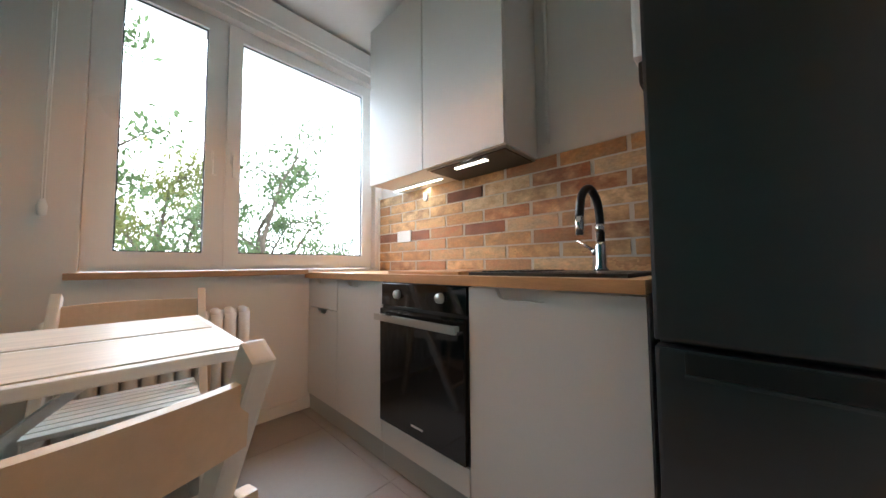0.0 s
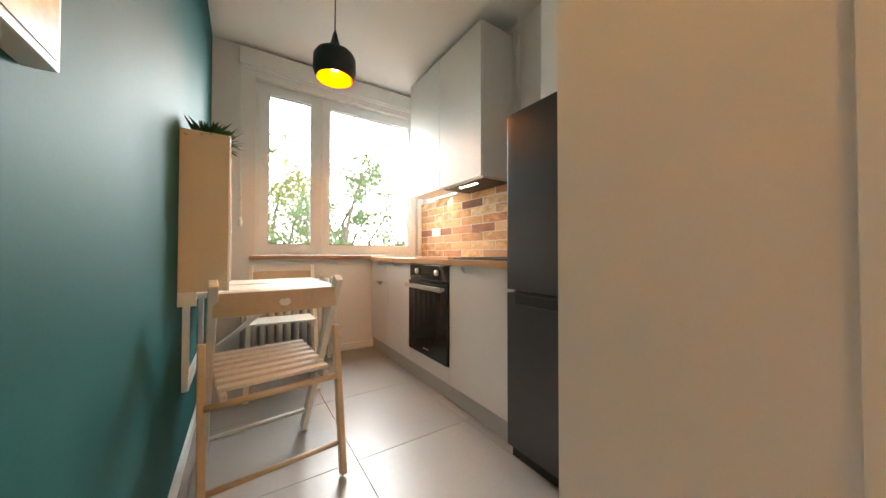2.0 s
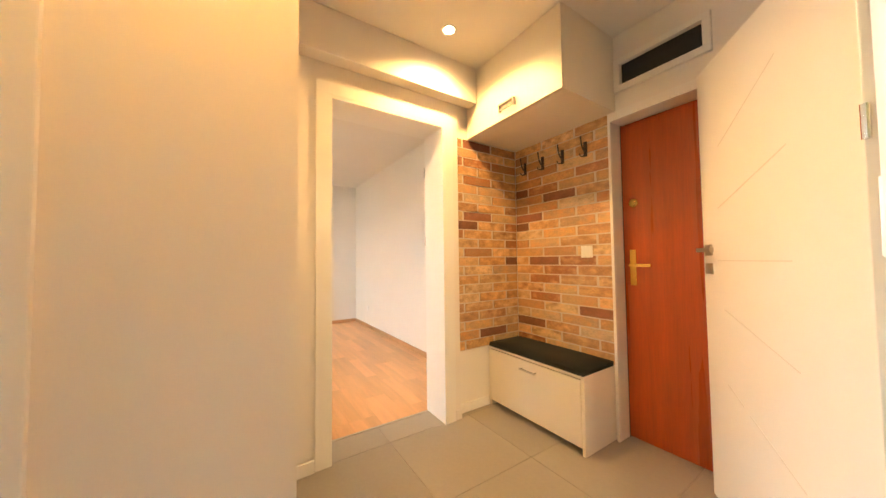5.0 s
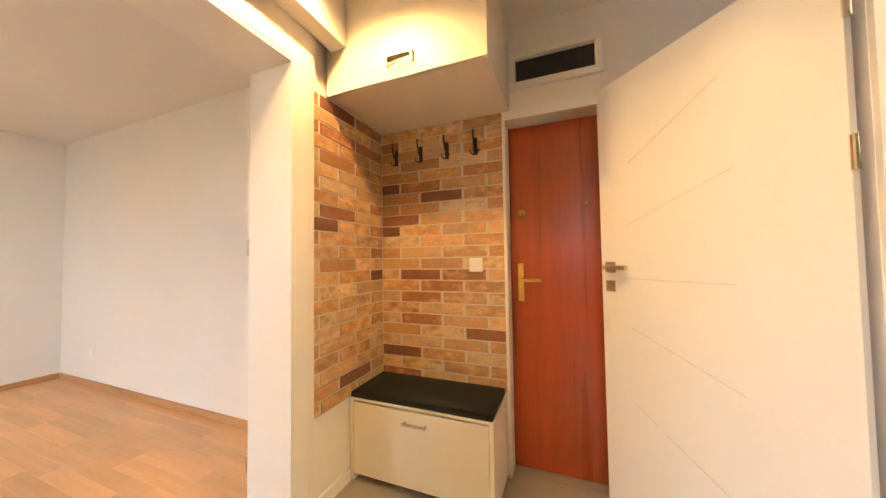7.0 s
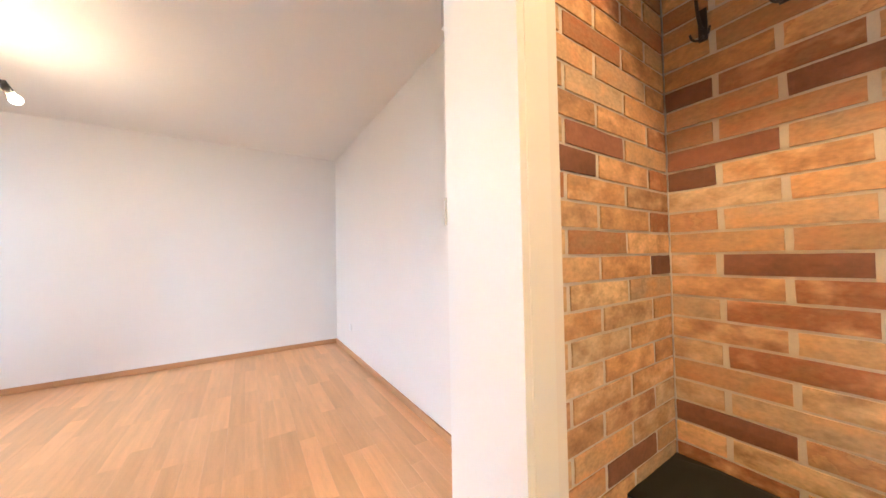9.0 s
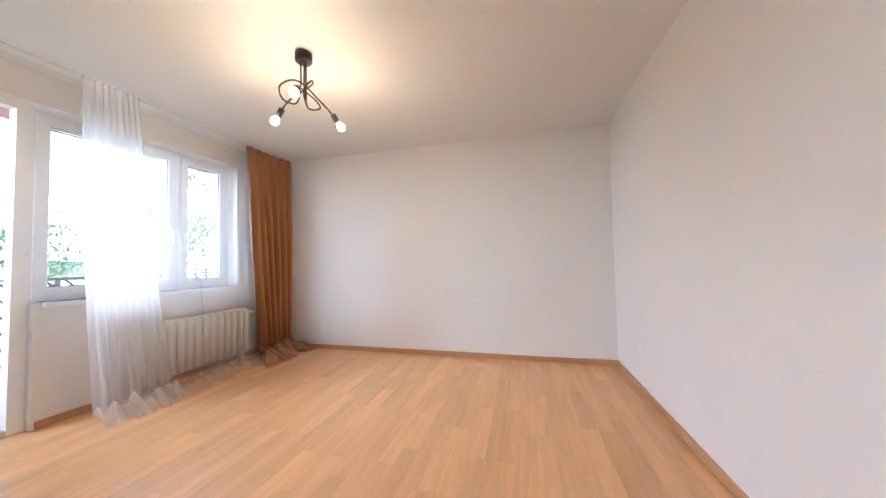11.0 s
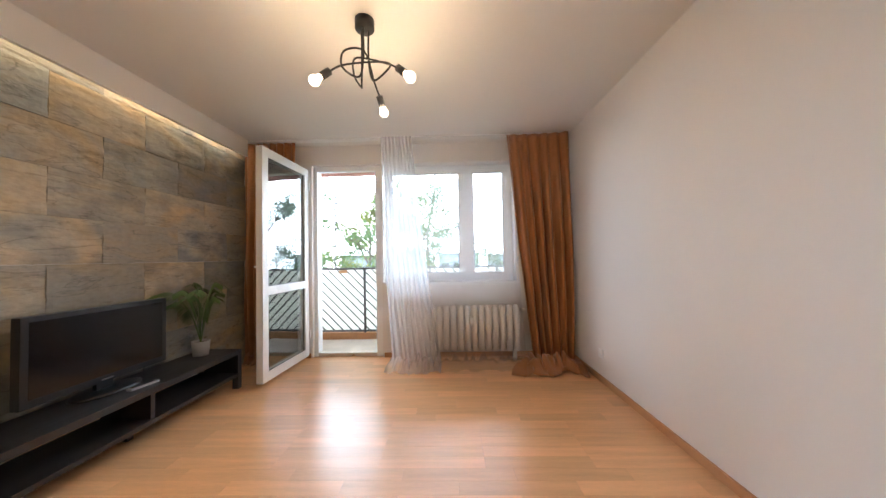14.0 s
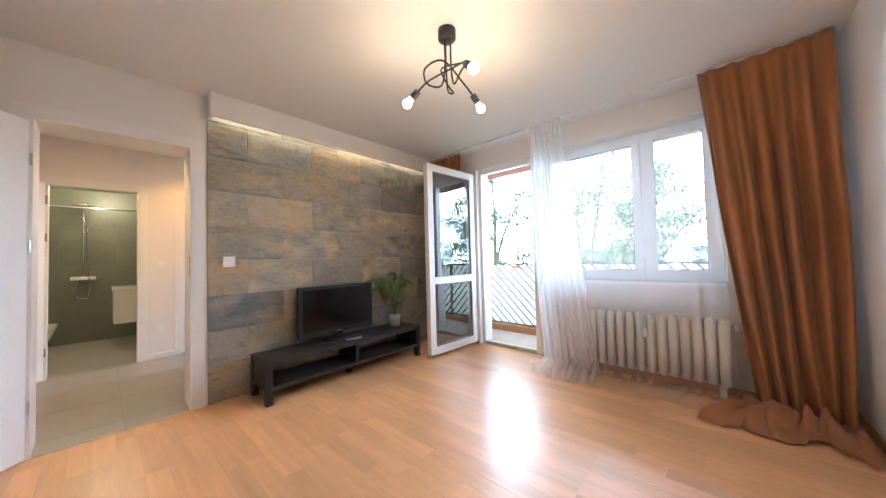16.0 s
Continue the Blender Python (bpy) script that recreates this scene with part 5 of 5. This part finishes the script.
structure("balcony_side_wall", box(2.242, 2.782, -0.2, 2.36, 3.60, 2.66), PINK, "salmon rendered balcony side wall", "wall")
structure("facade_room", box(RX1 + 0.16, 2.60, -0.2, 8.6, 2.78, 3.4), PINK, "salmon rendered facade", "wall")
structure("facade_kitchen", box(-3.5, 3.602, -5.2, 0.0, 3.75, 3.4), PINK, "salmon rendered facade", "wall")

rg = thing("balcony_railing", "balcony railing with diagonal bars over a cream sheet", "railing", (2.37, 3.40, 0.0))
LEN = 5.1
part("top_rail", box(0, -0.025, 1.035, LEN, 0.025, 1.065), RAILBAR, rg, "dark flat top rail", 0.004)
part("bottom_rail", box(0, -0.02, 0.10, LEN, 0.02, 0.125), RAILBAR, rg)
part("sheet", box(0, 0.028, 0.09, LEN, 0.034, 1.03), RAILPANEL, rg, "pale cream infill sheet")
n = 0
x = -0.90
while x < LEN:
    x0, x1 = max(0.0, x), min(LEN, x + 0.90)
    z0, z1 = 1.035 - (x0 - x) / 0.9 * 0.91, 1.035 - (x1 - x) / 0.9 * 0.91
    if x1 - x0 > 0.03:
        part("bar", beam((x0, 0, z0), (x1, 0, z1), 0.012, 0.018, None, (0, 1, 0)), RAILBAR, rg)
    x += 0.135
for k in range(6):
    part("post", box(k * 1.0, -0.02, -0.012, k * 1.0 + 0.03, 0.02, 1.035), RAILBAR, rg)
structure("balcony_kerb", box(2.37, 3.365, -0.012, 7.5, 3.46, 0.085), OCHRE, "ochre painted balcony kerb", "kerb", 0.006)
clamp = thing("railing_box", "small wooden box clipped on the railing", "box", (3.07, 3.36, 0.985))
part("box", box(-0.05, -0.04, 0, 0.05, 0.03, 0.045), OCHRE, clamp, "", 0.004)

pole = thing("utility_pole", "slim dark metal pole with small brackets outside the balcony", "pole", (2.58, 4.33, -5.2))
part("pole", rod((0, 0, 0), (0, 0, 7.62), 0.014), RAILBAR, pole, "", 0, True)
for k, s in enumerate((1, 1, 1, -1, 1, 1)):
    part("bracket", box(min(0, s * 0.06), -0.012, 6.95 + 0.115 * k, max(0, s * 0.06), 0.012, 6.985 + 0.115 * k), BLACKMATT, pole)

bm = bmesh.new()
ring = [[bm.verts.new((110 * math.cos(a * math.pi / 24), 110 * math.sin(a * math.pi / 24), z)) for a in range(48)] for z in (-12, 20, 75)]
for a, b in zip(ring, ring[1:]):
    for k in range(48):
        bm.faces.new((a[k], b[k], b[(k + 1) % 48], a[(k + 1) % 48]))
structure("backdrop_sky", bm, BACKDROP, "bright white overcast sky", "sky")
structure("ground", box(-300, -300, -5.4, 300, 300, -5.2), GRASS, "mown grass reaching the horizon", "ground")


def tree(loc, height, spread, leaves, mat, label, seed):
    rnd = random.Random(seed)
    t = thing("tree", label, "tree", loc, 0, "trees outside")
    bm = bmesh.new()
    tips = []
    fork = height * 0.38
    trunk = smooth_path([(0, 0, 0), (rnd.uniform(-.1, .1), rnd.uniform(-.1, .1), fork * 0.5), (rnd.uniform(-.2, .2), rnd.uniform(-.2, .2), fork), (rnd.uniform(-.3, .3), rnd.uniform(-.3, .3), height * 0.75)], 5)
    for k, (a, b) in enumerate(zip(trunk, trunk[1:])):
        rod(a, b, height * 0.018 * (1 - 0.045 * k), bm, 8, height * 0.018 * (1 - 0.045 * (k + 1)))
    for k in range(11):
        a = k * 2.4 + rnd.uniform(-.4, .4)
        o = trunk[min(len(trunk) - 1, 5 + k * (len(trunk) - 6) // 10)]
        r = spread * rnd.uniform(0.5, 0.95)
        e = o + Vector((math.cos(a) * r, math.sin(a) * r, height * rnd.uniform(0.12, 0.32)))
        mid = o.lerp(e, 0.5) + Vector((rnd.uniform(-.2, .2), rnd.uniform(-.2, .2), rnd.uniform(0, .3)))
        limb = smooth_path([o, mid, e], 4)
        for j, (p, q) in enumerate(zip(limb, limb[1:])):
            rod(p, q, height * 0.006 * (1 - j * 0.1), bm, 6, height * 0.006 * (1 - (j + 1) * 0.1))
        tips += [(e, 0.9), (mid, 0.7), (limb[-3], 0.8)]
        for j in range(4):
            b = limb[3 + j] + Vector((rnd.uniform(-1, 1), rnd.uniform(-1, 1), rnd.uniform(-.2, .8))) * spread * 0.35
            rod(limb[3 + j], b, height * 0.0028, bm, 5, height * 0.0012)
            tips.append((b, 0.6))
    part("trunk", bm, BARK, t, "branched brown trunk")
    co, fa = [], []
    for k in range(leaves):
        c, w = tips[rnd.randrange(len(tips))]
        p = c + Vector((rnd.gauss(0, 1), rnd.gauss(0, 1), rnd.gauss(0, 0.8))) * spread * 0.17 * w
        q = Euler((rnd.uniform(0, 6.28), rnd.uniform(0, 6.28), rnd.uniform(0, 6.28))).to_matrix()
        s = rnd.uniform(0.035, 0.085) * (height / 9) ** 0.5
        base = len(co)
        for u, v in ((-1, 0), (0, -0.45), (1.1, 0), (0, 0.45)):
            co.append(p + q @ Vector((u * s, v * s, 0.12 * s * u * u)))
        fa.append((base, base + 1, base + 2, base + 3))
    me = bpy.data.meshes.new("crown")
    me.from_pydata(co, [], fa)
    me.materials.append(mat)
    ob = new("crown", me)
    ob.parent = t
    ob["label"] = "airy crown of small leaves"
    return t


tree((2.95, 8.7, -5.2), 8.9, 1.9, 7500, FOLIAGE, "airy green tree outside the kitchen window", 4)
tree((3.95, 8.2, -5.2), 6.6, 1.5, 7000, FOLIAGE2, "yellow-green tree outside the kitchen window", 9)
tree((-0.7, 8.6, -5.2), 10.2, 1.9, 8000, FOLIAGE, "airy green tree beside the building", 15)
tree((3.6, 12.5, -5.2), 9.8, 2.3, 14000, FOLIAGE, "tall green tree beyond the balcony", 23)
tree((7.5, 13.0, -5.2), 8.4, 2.4, 14000, FOLIAGE, "tall green tree beyond the balcony", 31)
tree((1.0, 12.0, -5.2), 9.0, 2.2, 14000, FOLIAGE2, "green tree beyond the balcony", 37)
tree((2.0, 16.0, -5.2), 9.5, 3.0, 14000, FOLIAGE2, "tall green tree beyond the balcony", 57)
tree((12.5, 14.0, -5.2), 11.0, 3.0, 15000, FOLIAGE, "green tree beyond the balcony", 44)
tree((18.0, 14.5, -5.2), 11.0, 3.2, 15000, FOLIAGE, "green tree beyond the balcony", 61)


def far_block(x, y, w, h):
    b = thing("distant_house", "low grey-blue building in the distance", "building", (x, y, -5.2), 0, "distant buildings")
    part("wall", box(-w / 2, 0, 0, w / 2, 6, h), FARWALL, b)
    part("roof", box(-w / 2 - 0.3, -0.3, h, w / 2 + 0.3, 6.3, h + 0.4), FARROOF, b)
    for k in range(int(w / 2)):
        for f in range(2):
            part("window", box(-w / 2 + 0.6 + 2 * k, -0.04, 1.2 + 2.8 * f, -w / 2 + 1.8 + 2 * k, 0.0, 2.6 + 2.8 * f), BLACKGLASS, b)


far_block(-8, 46, 8, 6.6)
far_block(6, 52, 7, 6.8)
far_block(16, 50, 9, 6.4)
far_block(28, 48, 10, 6.8)

# ---- pieces: floor tiles, laminate strips, bricks, stone slabs ----
shared = {}


def piece(name, parent, key, make, mat, loc):
    if key not in shared:
        bm = make()
        me = bpy.data.meshes.new(name)
        bm.to_mesh(me)
        bm.free()
        me.materials.append(mat)
        shared[key] = me
    ob = new(name, shared[key])
    ob.parent = parent
    ob.location = loc
    return ob


def chamfered(w, d, h, c):
    """A slab w x d x h lying on z = 0, its upper edges chamfered by c."""
    bm = bmesh.new()
    lo = [bm.verts.new((x * w / 2, y * d / 2, 0)) for x, y in ((-1, -1), (1, -1), (1, 1), (-1, 1))]
    mi = [bm.verts.new((x * w / 2, y * d / 2, h - c)) for x, y in ((-1, -1), (1, -1), (1, 1), (-1, 1))]
    hi = [bm.verts.new((x * (w / 2 - c), y * (d / 2 - c), h)) for x, y in ((-1, -1), (1, -1), (1, 1), (-1, 1))]
    for a, b in ((lo, mi), (mi, hi)):
        for k in range(4):
            bm.faces.new((a[k], a[(k + 1) % 4], b[(k + 1) % 4], b[k]))
    bm.faces.new(hi)
    return bm


fl = bpy.data.objects["floor_kitchen_hall"]
xs = [0.03, 0.21, 0.81, 1.41, 2.01, 2.226]
y = -2.72
while y < 3.25:
    y1 = min(y + 0.63, 3.28)
    for x0, x1 in zip(xs, xs[1:]):
        w, d = x1 - x0 - 0.002, y1 - y - 0.002
        piece("tile", fl, ("tile", round(w, 3), round(d, 3)), lambda: chamfered(w, d, 0.008, 0.0012), TILE, ((x0 + x1) / 2, (y + y1) / 2, -0.008))
    y = y1

fl = bpy.data.objects["floor_room"]
rnd = random.Random(3)
LX0, LX1, PW, PL = 2.243, RX1, 0.1, 0.62
rows = int(math.ceil((RY1 + 0.06 - RY0) / PW))
for r in range(rows):
    yc = RY0 + PW * (r + 0.5)
    x = LX0 - rnd.choice((0.0, 0.155, 0.31, 0.465))
    while x < LX1:
        a, b = max(x, LX0 if -1.26 < yc < -0.45 else RX0), min(x + PL, LX1)
        if b - a > 0.03:
            w = round(b - a, 3) - 0.0004
            piece("plank", fl, ("plank", round(w, 3)), lambda: chamfered(w, PW - 0.0004, 0.010, 0.0003), LAMINATE, ((a + b) / 2, yc, -0.010))
        x += PL


def brick_mesh(w, h, t, seed):
    """A worn brick slip standing up, its face towards -y, with an uneven edge."""
    rnd = random.Random(seed)
    bm = bmesh.new()
    nx, nz = 5, 2
    g = []
    for j in range(nz + 1):
        row = []
        for i in range(nx + 1):
            edge = i in (0, nx) or j in (0, nz)
            row.append(bm.verts.new((-w / 2 + w * i / nx + (rnd.uniform(-.0012, .0012) if edge else 0), -t + rnd.uniform(-.0007, .0007) + (0.0015 if edge else 0),
                                     -h / 2 + h * j / nz + (rnd.uniform(-.0012, .0012) if edge else 0))))
        g.append(row)
    for a, b in zip(g, g[1:]):
        for i in range(nx):
            bm.faces.new((a[i], a[i + 1], b[i + 1], b[i]))
    rim = g[0] + [r[-1] for r in g[1:]] + g[-1][-2::-1] + [r[0] for r in g[-2:0:-1]]
    back = [bm.verts.new((v.co.x, 0, v.co.z)) for v in rim]
    for k in range(len(rim)):
        bm.faces.new((rim[k], back[k], back[(k + 1) % len(rim)], rim[(k + 1) % len(rim)]))
    bmesh.ops.recalc_face_normals(bm, faces=bm.faces[:])
    return bm


def brick_panel(parent, origin, along, rz, length, z_top, rows, seed, offsets=None, dark=()):
    """Courses of brick slips from origin along a wall; the top of the uppermost course is z_top."""
    rnd = random.Random(seed)
    full, joint, pitch = 0.285, 0.009, 0.0712
    for r in range(rows):
        z = z_top - pitch * (r + 0.5)
        s = (-0.147 if r % 2 else 0.0) + rnd.uniform(-0.008, 0.0)
        if offsets and r in offsets:
            s = offsets[r]
        while s < length - 0.01:
            a, b = max(s, 0.0), min(s + full, length)
            if b - a > 0.03:
                w = round(b - a, 3) - (joint if b < length else 0.001)
                v = rnd.randrange(4)
                mat = BRICKDARK if (rnd.random() < 0.07 or (r, round(s, 3)) in dark) else BRICK
                p = Vector(origin) + Vector(along) * ((a + a + w) / 2)
                ob = piece("brick", parent, ("brick", round(w, 3), v, mat.name), lambda: brick_mesh(w, pitch - joint, 0.016, v), mat, (p.x, p.y, z))
                ob.rotation_euler = (0, 0, radians(rz))
            s += full + joint


brick_panel(bpy.data.objects["wall_hall_south"], (2.037, -2.056, 0), (-1, 0, 0), 180, 0.825, 2.105, 23, 5, {9: -0.147, 20: 0.0}, {(9, -0.147), (20, 0.0)})
brick_panel(bpy.data.objects["wall_niche_east"], (2.056, -2.040, 0), (0, 1, 0), -90, 0.650, 2.105, 23, 6)
bk = structure("splashback", box(2.0115, 1.352, 0.88, 2.0338, 3.262, 1.4485), MORTAR, "mortar bed of the brick splashback", "splashback")
brick_panel(bk, (2.0225, 3.262, 0), (0, -1, 0), -90, 1.91, 1.4485, 8, 12)
structure("trim_splashback", box(2.0, 3.262, 0.88, 2.034, 3.279, 1.46), PVC, "white edge strip of the splashback", "trim")


def slab_mesh(w, h, seed):
    """A split slate slab standing up, its face towards +x, with a riven surface."""
    bm = bmesh.new()
    nx, nz = 20, 14
    g = []
    for j in range(nz + 1):
        row = []
        for i in range(nx + 1):
            u, v = w * i / nx, h * j / nz
            n = noise.noise(Vector((u * 4.0, v * 8.0, seed * 3.7))) * 0.011 + abs(noise.noise(Vector((u * 8.0, v * 17.0, seed * 5.1)))) * 0.008
            edge = i in (0, nx) or j in (0, nz)
            row.append(bm.verts.new((0.014 + n - (0.003 if edge else 0), -w / 2 + u, -h / 2 + v)))
        g.append(row)
    for a, b in zip(g, g[1:]):
        for i in range(nx):
            bm.faces.new((a[i], a[i + 1], b[i + 1], b[i]))
    rim = g[0] + [r[-1] for r in g[1:]] + g[-1][-2::-1] + [r[0] for r in g[-2:0:-1]]
    back = [bm.verts.new((0, v.co.y, v.co.z)) for v in rim]
    for k in range(len(rim)):
        bm.faces.new((rim[k], back[k], back[(k + 1) % len(rim)], rim[(k + 1) % len(rim)]))
    bmesh.ops.recalc_face_normals(bm, faces=bm.faces[:])
    return bm


sw = bpy.data.objects["wall_kitchen_east"]
rnd = random.Random(17)
n = 0
for r in range(9):
    z0 = 0.0 + r * 0.30
    z1 = min(z0 + 0.2985, CEIL - 0.005)
    y = -0.355 - (0.30 if r % 2 else 0.0)
    while y < 2.475:
        a, b = max(y, -0.355), min(y + 0.6, 2.475)
        if b - a > 0.03:
            n += 1
            w = b - a - 0.0015
            piece("stone_slab", sw, ("slab", n), lambda: slab_mesh(w, z1 - z0, n), STONE, (RX0 + 0.0005, (a + b) / 2, (z0 + z1) / 2))
        y += 0.6

# bathroom shower wall tiles
bw = bpy.data.objects["wall_bath_far"]
for r in range(5):
    for c in range(3):
        y0, y1 = -1.995 + c * 0.6, min(-1.995 + (c + 1) * 0.6, -0.335)
        z0, z1 = r * 0.6, min((r + 1) * 0.6, CEIL - 0.005)
        if y1 - y0 > 0.02:
            w, d = y1 - y0 - 0.003, z1 - z0 - 0.003
            ob = piece("wall_tile", bw, ("bt", round(w, 3), round(d, 3)), lambda: chamfered(d, w, 0.008, 0.001), BATHTILE, (-2.02, (y0 + y1) / 2, (z0 + z1) / 2))
            ob.rotation_euler = (0, radians(90), 0)
